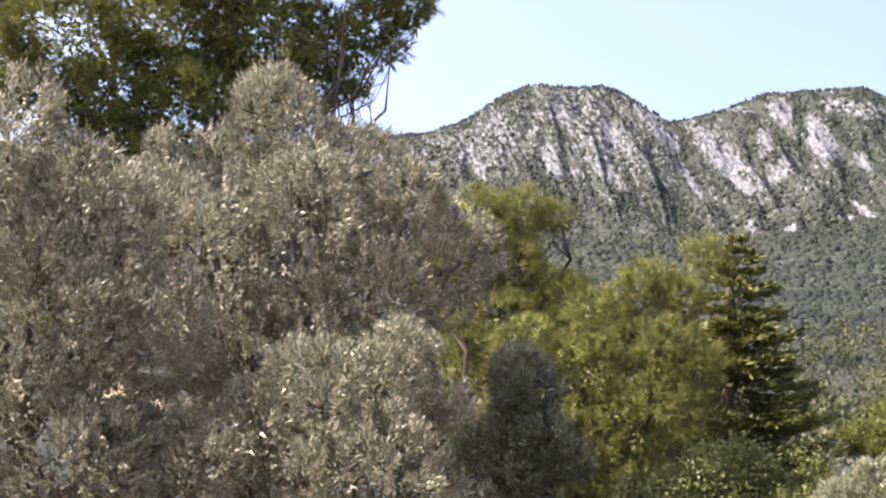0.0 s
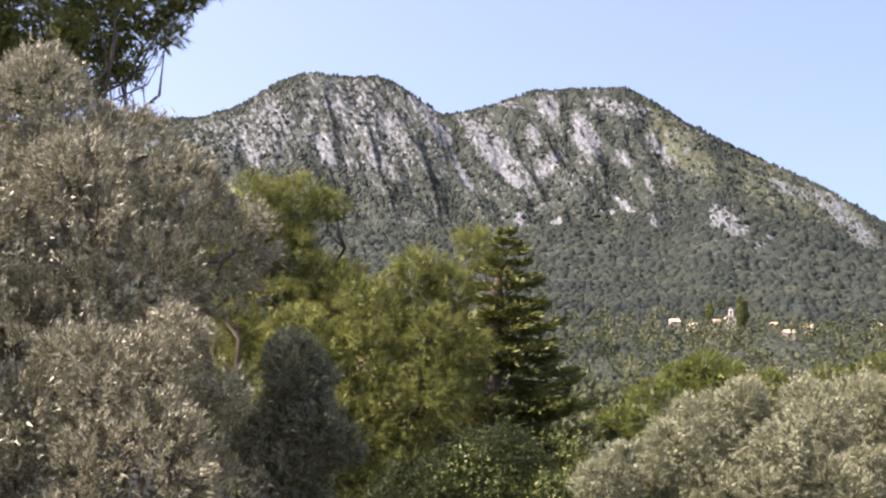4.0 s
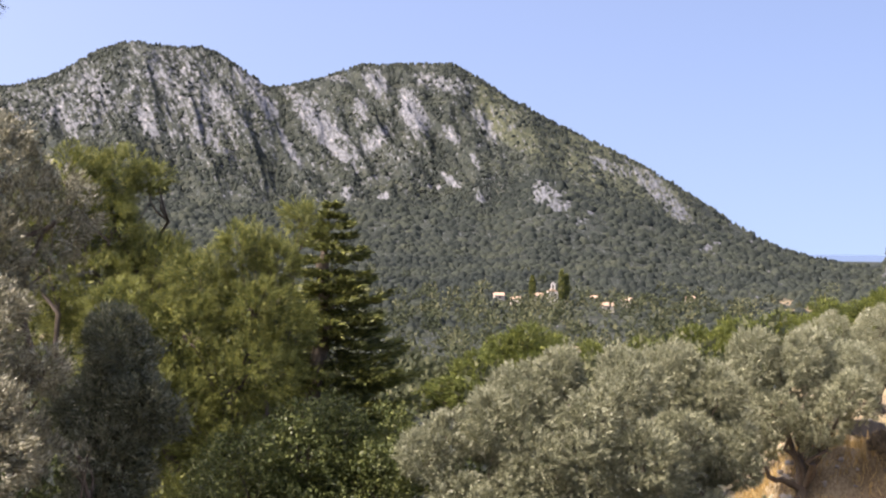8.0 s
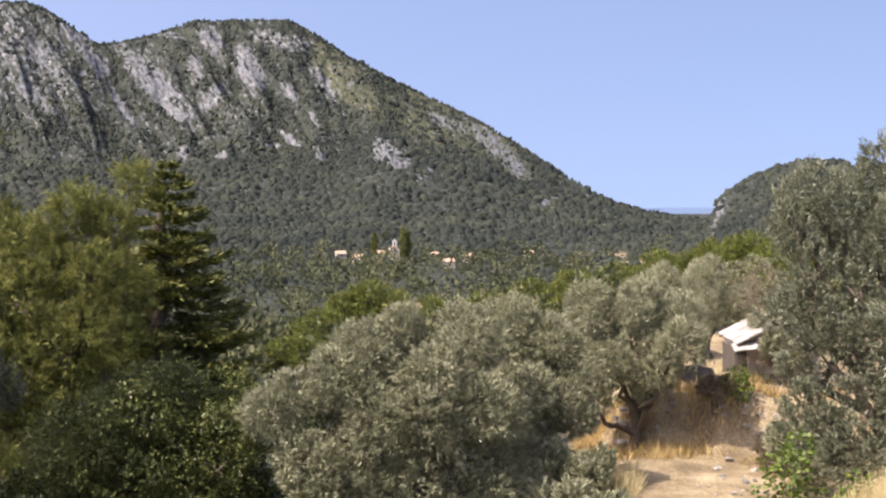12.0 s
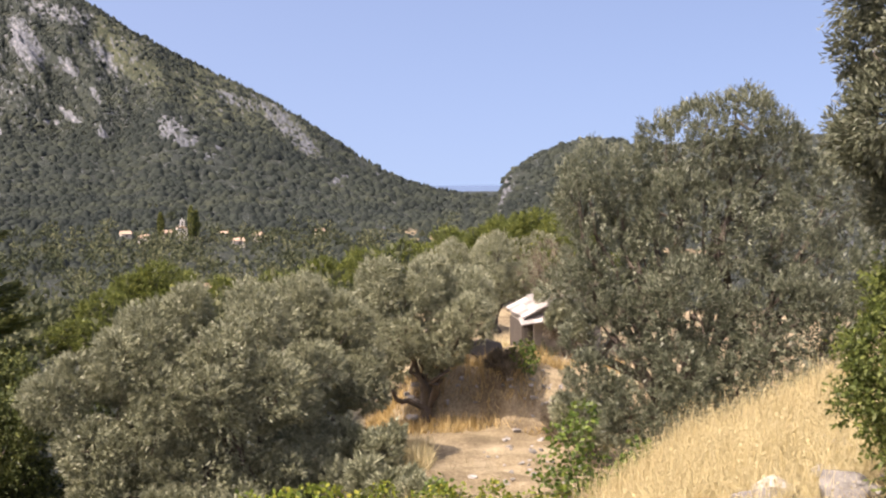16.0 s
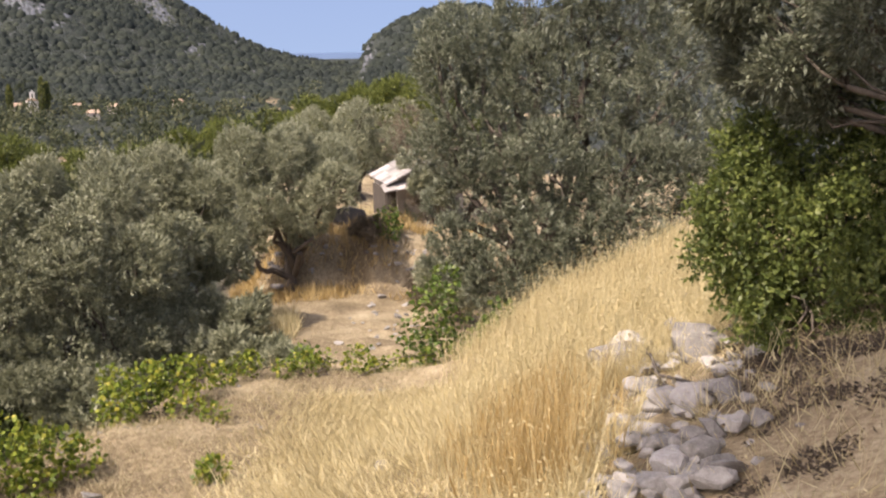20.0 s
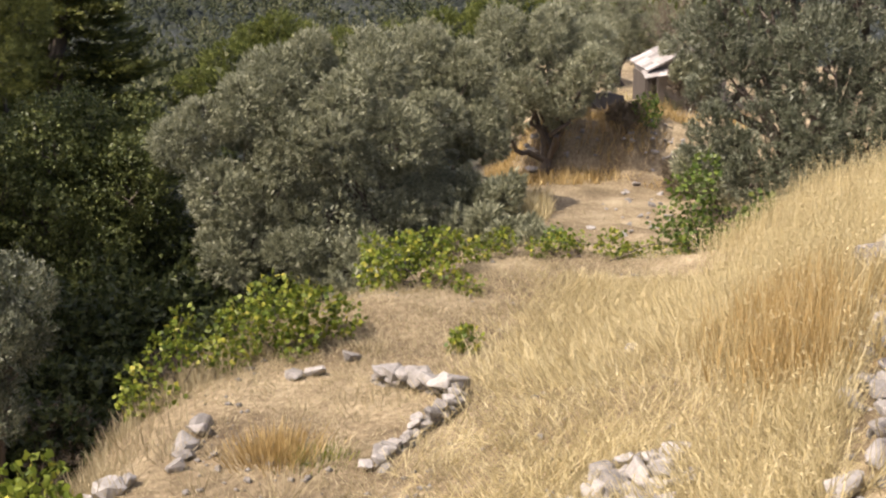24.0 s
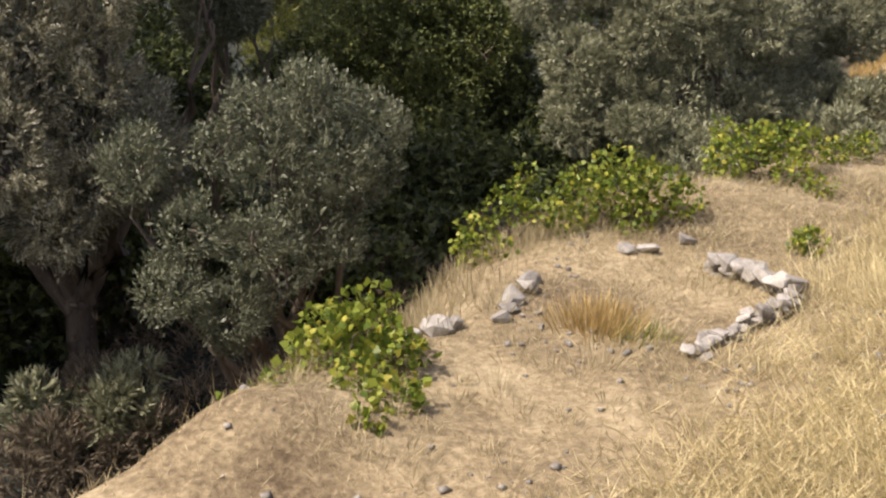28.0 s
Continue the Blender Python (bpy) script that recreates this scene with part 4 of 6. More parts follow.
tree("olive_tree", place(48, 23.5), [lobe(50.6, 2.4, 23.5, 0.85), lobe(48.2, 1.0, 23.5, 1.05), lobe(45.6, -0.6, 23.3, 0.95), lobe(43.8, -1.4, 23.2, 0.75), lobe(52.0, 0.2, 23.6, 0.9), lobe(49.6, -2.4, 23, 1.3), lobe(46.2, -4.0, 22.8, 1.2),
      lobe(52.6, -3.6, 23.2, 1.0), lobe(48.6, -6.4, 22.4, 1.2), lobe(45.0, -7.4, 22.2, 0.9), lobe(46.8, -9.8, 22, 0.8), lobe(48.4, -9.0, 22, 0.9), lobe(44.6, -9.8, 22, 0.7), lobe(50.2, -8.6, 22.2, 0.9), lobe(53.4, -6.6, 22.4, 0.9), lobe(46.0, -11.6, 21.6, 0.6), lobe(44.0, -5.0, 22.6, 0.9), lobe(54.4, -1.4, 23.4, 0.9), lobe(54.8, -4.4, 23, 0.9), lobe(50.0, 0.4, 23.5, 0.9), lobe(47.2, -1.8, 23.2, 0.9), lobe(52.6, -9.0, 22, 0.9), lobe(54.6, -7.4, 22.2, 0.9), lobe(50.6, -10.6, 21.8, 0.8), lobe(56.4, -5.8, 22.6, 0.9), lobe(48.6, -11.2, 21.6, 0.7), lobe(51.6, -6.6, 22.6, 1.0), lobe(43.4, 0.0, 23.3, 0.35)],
     lambda l, g: olive_crown(l, 7600, g, 0.085, 0.025, 12, 0.4), "large olive tree with dense grey-green crown beside the grassy bank", "olive tree", OLIVE_SHADED, 0.26, 57)
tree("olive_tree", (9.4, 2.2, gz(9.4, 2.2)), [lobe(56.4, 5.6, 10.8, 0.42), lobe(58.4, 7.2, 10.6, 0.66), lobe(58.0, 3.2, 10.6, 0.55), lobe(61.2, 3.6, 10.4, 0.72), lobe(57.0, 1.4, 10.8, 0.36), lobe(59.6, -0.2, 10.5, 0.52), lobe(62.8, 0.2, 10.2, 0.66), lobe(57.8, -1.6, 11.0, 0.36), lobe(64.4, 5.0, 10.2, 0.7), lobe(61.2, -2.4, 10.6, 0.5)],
     lambda l, g: olive_crown(l, 6000, g, 0.075, 0.018, 13, 0.4, 0.3, False), "overhanging olive tree with pale sunlit shoots above the bank", "olive tree", OLIVE_SHADED, 0.1, 58, dense=2600, coarse=0.09)
# stays out of view overhead; added only to cast shade on the bank's foot
tree("olive_tree", (6.6, -0.6, gz(6.6, -0.6)), [((x + 0.2, y + 1.1, z), r) for x, y, z, r in ((1.5, 2.9, 3.7, 0.8), (2.3, 3.5, 3.7, 0.9), (3.2, 3.9, 3.8, 0.9), (3.0, 2.8, 3.7, 0.9), (4.2, 3.1, 3.8, 0.9),
      (5.4, 2.8, 3.9, 0.9), (2.1, 2.1, 3.6, 0.9), (3.6, 1.9, 3.7, 0.9), (4.8, 1.6, 3.6, 0.9))],
     lambda l, g: olive_crown(l, 3200, g, 0.16, 0.06, 10, 0.36, 0.1, False), "unseen olive canopy added to shade the foot of the bank", "olive tree", OLIVE, 0.16, 60, fork=0.75, dense=12000, coarse=0.26)
tree("evergreen_bush", place(61, 10.9), [lobe(58.6, -5.4, 11.4, 0.42), lobe(60.0, -5.0, 11.4, 0.6), lobe(57.9, -8.2, 11.0, 0.38), lobe(62.0, -5.6, 11.2, 0.8), lobe(58.6, -9.2, 10.8, 0.65), lobe(61.6, -9.6, 10.6, 0.75), lobe(58.4, -11.6, 10.5, 0.42), lobe(64.4, -8, 10.8, 0.8),
      lobe(60.6, -12.4, 10.2, 0.5), lobe(63.5, -12.2, 10.2, 0.5)],
     lambda l, g: broad_crown(l, 5600, g, 0.052, 0.028, 9, 0.2), "dense evergreen bush with small glossy dark leaves on the bank", "bush", LAUREL, 0.1, 59, dense=2600, coarse=0.09)


# added out of view: three shade the gully, four hold sky light off the bank
for x, y, h, seed in ((-8.4, 11.6, 9.6, 66), (-9.6, 14.6, 10.5, 67), (-7.6, 8.8, 9.0, 68), (9.5, -2.5, 4.6, 62), (6.5, -5.5, 5.0, 63), (12.5, 0.5, 4.6, 64), (0.5, -6.5, 5.0, 65)):
    foot = Vector((x, y, gz(x, y)))
    tree("olive_tree", foot, [(foot + Vector((dx, dy, h * q)), 1.3) for dx, dy, q in ((0, 0, 0.85), (1.3, 0.5, 0.62), (-1.3, 0.3, 0.6), (0.2, 1.4, 0.62), (0.1, -1.4, 0.6), (0.8, 1.0, 0.42), (-0.8, 0.9, 0.4))],
         lambda l, g: olive_crown(l, 1100, g, 0.17, 0.07, 9, 0.4, 1.0, False), "unseen olive tree added to block sun and sky light", "olive tree", OLIVE, 0.2, seed, "olives on the terrace", dense=2500, coarse=0.3)


def leaf_fans(centres, sizes, tall, per, seed, fine=1.0):
    """Leafy crowns of coarse sprays, one mesh for a whole wood."""
    g = np.random.default_rng(seed)
    n = len(centres)
    d = unit(g.normal(0, 1, (n * per, 3)))
    S = np.repeat(sizes, per)[:, None]
    q = S * (0.55 + 0.5 * g.random((n * per, 1)))
    base = np.repeat(centres, per, 0) + d * q * np.stack([np.ones(n * per), np.ones(n * per), np.repeat(tall, per)], -1)
    o = d + np.array([0, 0, 0.5]) + g.normal(0, 0.5, d.shape)
    return leaves(base, o, fine * S[:, 0] * g.uniform(0.3, 0.6, n * per), fine * S[:, 0] * g.uniform(0.26, 0.46, n * per), g, 0.12, d, 0.5, True)


# -- woods and single trees in the valley --
def scatter_mid():
    g = np.random.default_rng(13)
    n = 2500
    az = g.uniform(-3, 47, n)
    r = 75 * (660 / 75) ** (g.random(n) ** 0.75)
    x, y = r * np.sin(np.radians(az)), r * np.cos(np.radians(az))
    open_ = sstep(0.56, 0.64, fbm(x * 0.012 + 3, y * 0.012, 3)) * (r > 170)
    keep = (g.random(n) > 0.8 * open_) & (g.random(n) > 0.8 * sstep(470, 640, r))
    x, y, r = x[keep], y[keep], r[keep]
    z = ground_z(x, y)
    size = g.uniform(1.5, 3.2, len(x)) * (0.8 + 0.3 * sstep(150, 500, r))
    tall = g.uniform(0.8, 1.35, len(x))
    return np.stack([x, y, z + size * tall * 0.8], -1), size, tall


c, s, t = scatter_mid()
near_by = np.hypot(c[:, 0], c[:, 1]) < 230
v, f = join([leaf_fans(c[near_by], s[near_by], t[near_by], 150, 15, 0.46), leaf_fans(c[~near_by], s[~near_by], t[~near_by], 56, 16, 0.85)])
tagged(new("woodland", mesh_np("woodland", v, f, WOODS)), "mixed green woodland and scrub filling the valley", "woodland", kind="stuff")

far_pine = None
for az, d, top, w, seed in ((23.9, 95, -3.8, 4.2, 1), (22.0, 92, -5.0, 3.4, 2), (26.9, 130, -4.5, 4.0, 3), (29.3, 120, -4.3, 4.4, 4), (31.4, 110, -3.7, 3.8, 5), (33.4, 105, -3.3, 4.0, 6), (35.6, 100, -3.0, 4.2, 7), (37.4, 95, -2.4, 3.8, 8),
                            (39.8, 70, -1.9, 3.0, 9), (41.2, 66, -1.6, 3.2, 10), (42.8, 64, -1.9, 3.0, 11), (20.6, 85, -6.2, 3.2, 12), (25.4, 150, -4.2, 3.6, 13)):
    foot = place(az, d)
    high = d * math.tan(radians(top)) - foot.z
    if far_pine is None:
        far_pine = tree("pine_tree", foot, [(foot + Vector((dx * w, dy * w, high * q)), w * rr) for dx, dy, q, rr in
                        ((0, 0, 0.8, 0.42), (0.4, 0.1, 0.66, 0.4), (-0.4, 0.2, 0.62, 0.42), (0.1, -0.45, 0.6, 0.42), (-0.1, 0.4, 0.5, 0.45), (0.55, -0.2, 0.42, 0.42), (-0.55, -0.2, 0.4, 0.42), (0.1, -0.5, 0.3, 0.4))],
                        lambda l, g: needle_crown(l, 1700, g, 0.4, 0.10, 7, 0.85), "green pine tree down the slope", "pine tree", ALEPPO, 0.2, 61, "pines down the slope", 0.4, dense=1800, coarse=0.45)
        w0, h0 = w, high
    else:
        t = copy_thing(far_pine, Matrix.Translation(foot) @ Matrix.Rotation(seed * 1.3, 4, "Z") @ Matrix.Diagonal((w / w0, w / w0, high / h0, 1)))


# -- scrub below the terrace and on the gully's floor --
def shrub(foot, r, high, n, mat, label, seed, leaf=0.09, width=0.03, category="shrub", group="", kind_of=olive_crown, dense=350):
    g = np.random.default_rng(seed)
    foot = Vector(foot)
    lobes = [(foot + Vector((g.uniform(-0.6, 0.6) * r, g.uniform(-0.6, 0.6) * r, high * g.uniform(0.35, 0.7))), r * g.uniform(0.35, 0.55)) for _ in range(5)]
    return tree("shrub", foot, lobes, lambda l, q: kind_of(l, n, q, leaf, width, 10, 0.3), label, category, mat, 0.05, seed, group, 0.2, dense=dense)


for az, d, r, high, mat, kind, seed in (
        (-10.0, 16.8, 1.8, 2.6, BROAD, "b", 69), (-13.0, 17.6, 1.8, 2.6, BROAD, "b", 70), (-8.0, 21.0, 2.0, 3.2, BROAD, "b", 71), (-15.5, 17.0, 1.8, 2.6, BROAD, "b", 72), (-11.0, 24.0, 2.4, 4.0, BROAD, "b", 73), (0.0, 24.0, 2.4, 4.0, BROAD, "b", 64), (3.0, 25.0, 2.4, 4.0, BROAD, "b", 65), (-3.2, 24.0, 2.4, 4.0, BROAD, "b", 66), (1.5, 29.0, 2.8, 5.4, BROAD, "b", 67), (5.6, 26.0, 2.2, 3.6, BROAD, "b", 68), (-1.0, 10.6, 0.9, 1.0, BROAD, "b", 57), (20.6, 21.0, 1.0, 1.1, BROAD, "b", 60), (22.6, 22.4, 1.2, 1.3, BROAD, "b", 61), (24.6, 21.4, 0.9, 1.0, BROAD, "b", 62), (18.4, 20.6, 1.0, 1.2, BROAD, "b", 63),
        (-3.0, 17.0, 1.7, 2.6, BROAD, "b", 46), (0.5, 17.5, 1.7, 2.6, BROAD, "b", 47), (3.2, 18.2, 1.7, 2.6, BROAD, "b", 48), (-6.0, 16.5, 1.7, 2.6, BROAD, "b", 49), (6.2, 18.6, 1.6, 2.0, BROAD, "b", 50), (-1.0, 14.2, 1.1, 1.2, TWIG, "t", 51), (1.6, 13.2, 1.0, 1.0, TWIG, "t", 52), (-3.5, 12.6, 1.1, 1.1, TWIG, "t", 53),
        (42.75, 37.0, 0.6, 1.7, TWIG, "t", 31), (43.1, 36.0, 0.8, 2.0, OLIVE, "o", 32), (39.8, 33.4, 0.5, 0.6, TWIG, "t", 35), 
        (17.0, 24.5, 1.8, 2.2, BROAD, "b", 37), (19.6, 25.5, 1.8, 2.4, BROAD, "b", 38), (22.0, 24.0, 1.5, 1.6, BROAD, "b", 39), (14.0, 22.5, 1.8, 2.2, BROAD, "b", 40), (8.5, 19.5, 1.5, 1.8, BROAD, "b", 41), (4.5, 20, 1.6, 2.0, BROAD, "b", 42), (0.5, 20, 1.6, 2.0, BROAD, "b", 43), (26.5, 22.5, 1.2, 1.2, BROAD, "b", 44), (12.5, 20, 1.4, 1.6, BROAD, "b", 45),
        (22.0, 20.5, 1.2, 1.7, TWIG, "t", 1), (25.4, 20.0, 1.3, 1.6, TWIG, "t", 2), (29.0, 19.8, 1.3, 1.5, OLIVE, "o", 3), (32.2, 20.6, 1.2, 1.5, TWIG, "t", 4), (34.4, 23.0, 0.8, 1.0, OLIVE, "o", 5),
        (36.0, 22.0, 0.5, 0.6, OLIVE, "o", 6), (19.4, 19.5, 1.3, 1.8, TWIG, "t", 7), (14.0, 18.5, 1.2, 1.5, BROAD, "b", 8), (2.0, 16.0, 1.3, 1.6, TWIG, "t", 9), (-2.0, 13.5, 1.1, 1.5, OLIVE, "o", 10),
        (7.5, 14.2, 0.8, 1.2, TWIG, "t", 11), (43.6, 38.0, 1.3, 3.2, TWIG, "t", 12), (42.2, 44.0, 1.8, 4.0, TWIG, "t", 13), (33.4, 26.5, 1.1, 1.5, OLIVE, "o", 23), (42.6, 31.5, 0.8, 0.9, TWIG, "t", 24), (44.0, 30.5, 1.0, 1.3, TWIG, "t", 25), (18.5, 22.5, 1.5, 1.8, BROAD, "b", 26), (21.0, 22.0, 1.3, 1.6, BROAD, "b", 27), (12.0, 18.0, 1.1, 1.4, TWIG, "t", 28), (15.8, 17.2, 0.9, 1.1, TWIG, "t", 29), (24.0, 22.5, 1.2, 1.4, BROAD, "b", 30), (16.5, 22, 1.6, 2.0, BROAD, "b", 14), (10.5, 22, 1.8, 2.4, BROAD, "b", 15),
        (27.0, 32, 2.2, 3.0, OLIVE, "o", 16), (33.6, 36, 2.0, 2.8, OLIVE, "o", 17), (30, 40, 2.6, 4.0, OLIVE, "o", 18), (22.5, 38, 2.6, 4.2, BROAD, "b", 19), (40.0, 58, 2.4, 3.6, OLIVE, "o", 20), (44.6, 28.5, 1.2, 2.2, OLIVE, "o", 21)):
    word = {"t": "dry grey-brown twiggy shrub on the slope", "o": "low grey-green olive sucker growth", "b": "dark green leafy shrub in the gully shade"}[kind]
    if kind == "t":
        shrub(place(az, d), r, high, 420, mat, word, 200 + seed, 0.16, 0.02, dense=80, kind_of=lambda l, n, q, leaf, width, per, reach: olive_crown(l, n, q, leaf, width, per, reach, 1.0, False))
    elif kind == "o":
        shrub(place(az, d), r, high, int(420 * max(1, r)), mat, word, 200 + seed, 0.14, 0.05)
    else:
        shrub(place(az, d), r, high, int(380 * max(1, r)), mat, word, 200 + seed, 0.14, 0.09, kind_of=lambda l, n, q, leaf, width, per, reach: broad_crown(l, n, q, leaf, width, per, reach, True))


# -- dry grass --
def blades(xy, lean, length, width, g, sink=0.03):
    z = ground_z(xy[:, 0], xy[:, 1]) - sink
    base = np.column_stack([xy, z])
    return leaves(base, lean, length, width, g, 0.25)


def grass_object(name, pieces, mat, label):
    v, f = join(pieces)
    tagged(new(name, mesh_np(name, v, f, mat)), label, "grass", kind="stuff")


def field(n, g, r0, r1, a0, a1):
    az = np.radians(g.uniform(a0, a1, n))
    r = np.sqrt(g.uniform(r0 ** 2, r1 ** 2, n))
    return np.column_stack([r * np.sin(az), r * np.cos(az)])


def stone_ground(xy):
    """Near 1 where the stones lie bare."""
    d1 = np.hypot(xy[:, 0] - 6.9, xy[:, 1] - 4.9)
    along = np.abs((xy[:, 0] - 6.9) * 0.62 - (xy[:, 1] - 4.9) * 0.78)
    bare = (along < 0.5) & (d1 < 2.3) & (vnoise(xy[:, 0] * 3.1, xy[:, 1] * 3.1) < 0.8)
    return bare | ((np.hypot(xy[:, 0] - 5.2, xy[:, 1] - 5.95) < 0.3))


g = np.random.default_rng(71)
# pale oats standing on the bank
xy = field(135000, g, 6.5, 17.3, 38, 66)
s = xy[:, 0] - xy[:, 1]
dens = sstep(-0.8, 0.8, s) * (0.35 + 0.65 * sstep(0.35, 0.6, fbm(xy[:, 0] * 0.9, xy[:, 1] * 0.9, 3))) * (0.5 + 0.5 * sstep(8, 11, np.hypot(xy[:, 0], xy[:, 1])))
shade = (np.degrees(np.arctan2(xy[:, 0], xy[:, 1])) > 56.5) & (np.hypot(xy[:, 0], xy[:, 1]) < 11.5)
xy = xy[(g.random(len(xy)) < dens * np.where(shade, 0.04, 1)) & ~stone_ground(xy)]
n = len(xy)
lean = np.column_stack([g.normal(0.12, 0.28, n), g.normal(-0.05, 0.28, n), np.ones(n)])
L = np.where(g.random(n) < 0.07, g.uniform(0.5, 0.8, n), g.uniform(0.16, 0.5, n))
oat = [blades(xy, lean, L, g.uniform(0.004, 0.008, n), g)]
tip = np.column_stack([xy, ground_z(xy[:, 0], xy[:, 1])]) + unit(lean) * L[:, None] * 0.92
pick = g.random(n) < 0.5
for _ in range(2):
    q = tip[pick] + g.normal(0, 0.025, (pick.sum(), 3))
    oat.append(leaves(q, g.normal(0, 0.6, q.shape) + np.array([0.4, 0, -0.5]), g.uniform(0.025, 0.05, len(q)), np.full(len(q), 0.011), g))
grass_object("oat_grass", oat, GRASS, "tall pale golden dry oat grass on the bank")
# tawny stalks in a denser stand
t = g.random(4600)
xy = np.column_stack([6.2 + 2.0 * t, 5.45 + 2.0 * t]) + g.normal(0, 1, (4600, 2)) * (0.2 + 0.2 * t)[:, None] * np.array([1.0, 0.8])
xy = xy[g.random(len(xy)) < sstep(0.3, 0.55, fbm(xy[:, 0] * 1.3, xy[:, 1] * 1.3, 2))]
n = len(xy)
lean = np.column_stack([g.normal(0.05, 0.2, n), g.normal(0, 0.2, n), np.ones(n)])
grass_object("tawny_grass", [blades(xy, lean, g.uniform(0.25, 0.7, n), g.uniform(0.005, 0.009, n), g)], TAWNY, "stand of tall tawny upright dry grass stalks")
# straw lying in mats
xy = field(180000, g, 5.2, 15.5, 12, 64)
s = xy[:, 0] - xy[:, 1]
dens = sstep(-4.2, -1.8, s) * (1 - 0.35 * sstep(1.5, 3.5, s)) * (0.45 + 0.55 * sstep(0.3, 0.5, fbm(xy[:, 0] * 0.8 + 9, xy[:, 1] * 0.8, 3)))
# straw thinned below the bush so that the shaded ground stays dark
xy = xy[g.random(len(xy)) < dens * np.where(stone_ground(xy), 0.07, 1) * np.where((np.degrees(np.arctan2(xy[:, 0], xy[:, 1])) > 56.8) & (np.hypot(xy[:, 0], xy[:, 1]) < 11), 0.12, 1)]
n = len(xy)
way = fbm(xy[:, 0] * 0.6, xy[:, 1] * 0.6, 2) * 7 + g.normal(0, 1.5, n)
lean = np.column_stack([np.cos(way), np.sin(way), g.uniform(0.15, 1.8, n)])
grass_object("matted_straw", [blades(xy, lean, g.uniform(0.1, 0.34, n), g.uniform(0.005, 0.010, n), g, 0.0)], GRASS, "matted straw-coloured dry grass lying over the slope")
# short dead grass on the terrace
xy = field(150000, g, 4.5, 17.5, -14, 46)
s = xy[:, 0] - xy[:, 1]
edge = terrace_edge(xy[:, 0], xy[:, 1], np.hypot(xy[:, 0], xy[:, 1]))
dens = (1 - sstep(-1.6, -0.4, s)) * (1 - sstep(0.2, 1.2, edge)) * (0.2 + 0.8 * sstep(0.4, 0.62, fbm(xy[:, 0] * 0.7 + 2, xy[:, 1] * 0.7 + 30, 3)))
xy = xy[g.random(len(xy)) < dens]
n = len(xy)
lean = np.column_stack([g.normal(0, 0.6, n), g.normal(0, 0.6, n), np.full(n, 0.7)])
grass_object("short_dry_grass", [blades(xy, lean, g.uniform(0.03, 0.12, n), g.uniform(0.004, 0.008, n), g, 0.0)], STUBBLE, "short dead grass and stubble on the terrace")
# rough dry growth along the edge and on the lower field
xy = np.concatenate([field(26000, g, 5.0, 34, -16, 46), field(16000, g, 8.5, 13.5, 4, 30)])
r = np.hypot(xy[:, 0], xy[:, 1])
edge = terrace_edge(xy[:, 0], xy[:, 1], r)
dens = sstep(-0.6, 0.3, edge) * (1 - 0.75 * sstep(3.5, 6, edge)) * sstep(0.34, 0.56, fbm(xy[:, 0] * 0.6, xy[:, 1] * 0.6 + 7, 3))
xy = xy[g.random(len(xy)) < dens]
n = len(xy)
lean = np.column_stack([g.normal(0, 0.3, n), g.normal(0, 0.3, n), np.ones(n)])
grass_object("edge_weeds", [blades(xy, lean, g.uniform(0.1, 0.38, n), g.uniform(0.005, 0.010, n), g)], STUBBLE, "rough dry weeds on the terrace edge and lower field")


xy = field(7000, g, 31.5, 35.5, 33.5, 45.5)
xy = xy[g.random(len(xy)) < sstep(0.42, 0.56, fbm(xy[:, 0] * 0.7 + 4, xy[:, 1] * 0.7, 3))]
n = len(xy)
lean = np.column_stack([g.normal(0, 0.4, n), g.normal(0, 0.4, n), np.ones(n)])
grass_object("bank_weeds", [blades(xy, lean, g.uniform(0.15, 0.5, n), g.uniform(0.012, 0.03, n), g)], TAWNY, "dry brown weeds on the earth bank below the hut")


xy = np.concatenate([field(9000, g, 24.5, 31.5, 32.3, 36.5), field(4000, g, 41.5, 46, 39.5, 42.0)])
xy = xy[g.random(len(xy)) < sstep(0.44, 0.6, fbm(xy[:, 0] * 0.5 + 9, xy[:, 1] * 0.5 + 2, 3))]
n = len(xy)
lean = np.column_stack([g.normal(0, 0.35, n), g.normal(0, 0.35, n), np.ones(n)])
grass_object("bank_grass", [blades(xy, lean, g.uniform(0.25, 0.6, n), g.uniform(0.012, 0.024, n), g)], GRASS, "golden dry grass hanging down the far bank")


# brown leaves under the bush and overhanging olive, added to darken the shaded ground
xy = field(34000, g, 6.2, 11.2, 56.5, 70)
xy = xy[g.random(len(xy)) < sstep(0.32, 0.5, fbm(xy[:, 0] * 1.1 + 12, xy[:, 1] * 1.1, 3)) * sstep(56.5, 59.0, np.degrees(np.arctan2(xy[:, 0], xy[:, 1])))]
n = len(xy)
lean = np.column_stack([g.normal(0, 1, n), g.normal(0, 1, n), g.uniform(0.02, 0.5, n)])
v, f = blades(xy, lean, g.uniform(0.03, 0.07, n), g.uniform(0.015, 0.03, n), g, -0.006)
SHADE_LITTER = leaf_material("shade_leaves", [(0.1, (0.05, 0.04, 0.03)), (0.5, (0.095, 0.075, 0.053)), (1.0, (0.20, 0.155, 0.105))], patch=0.4, translucent=0.1, rough=0.8)
tagged(new("shade_leaves", mesh_np("shade_leaves", v, f, SHADE_LITTER)), "dark brown leaves deepening the shade under the evergreen bush", "leaf litter", kind="stuff")


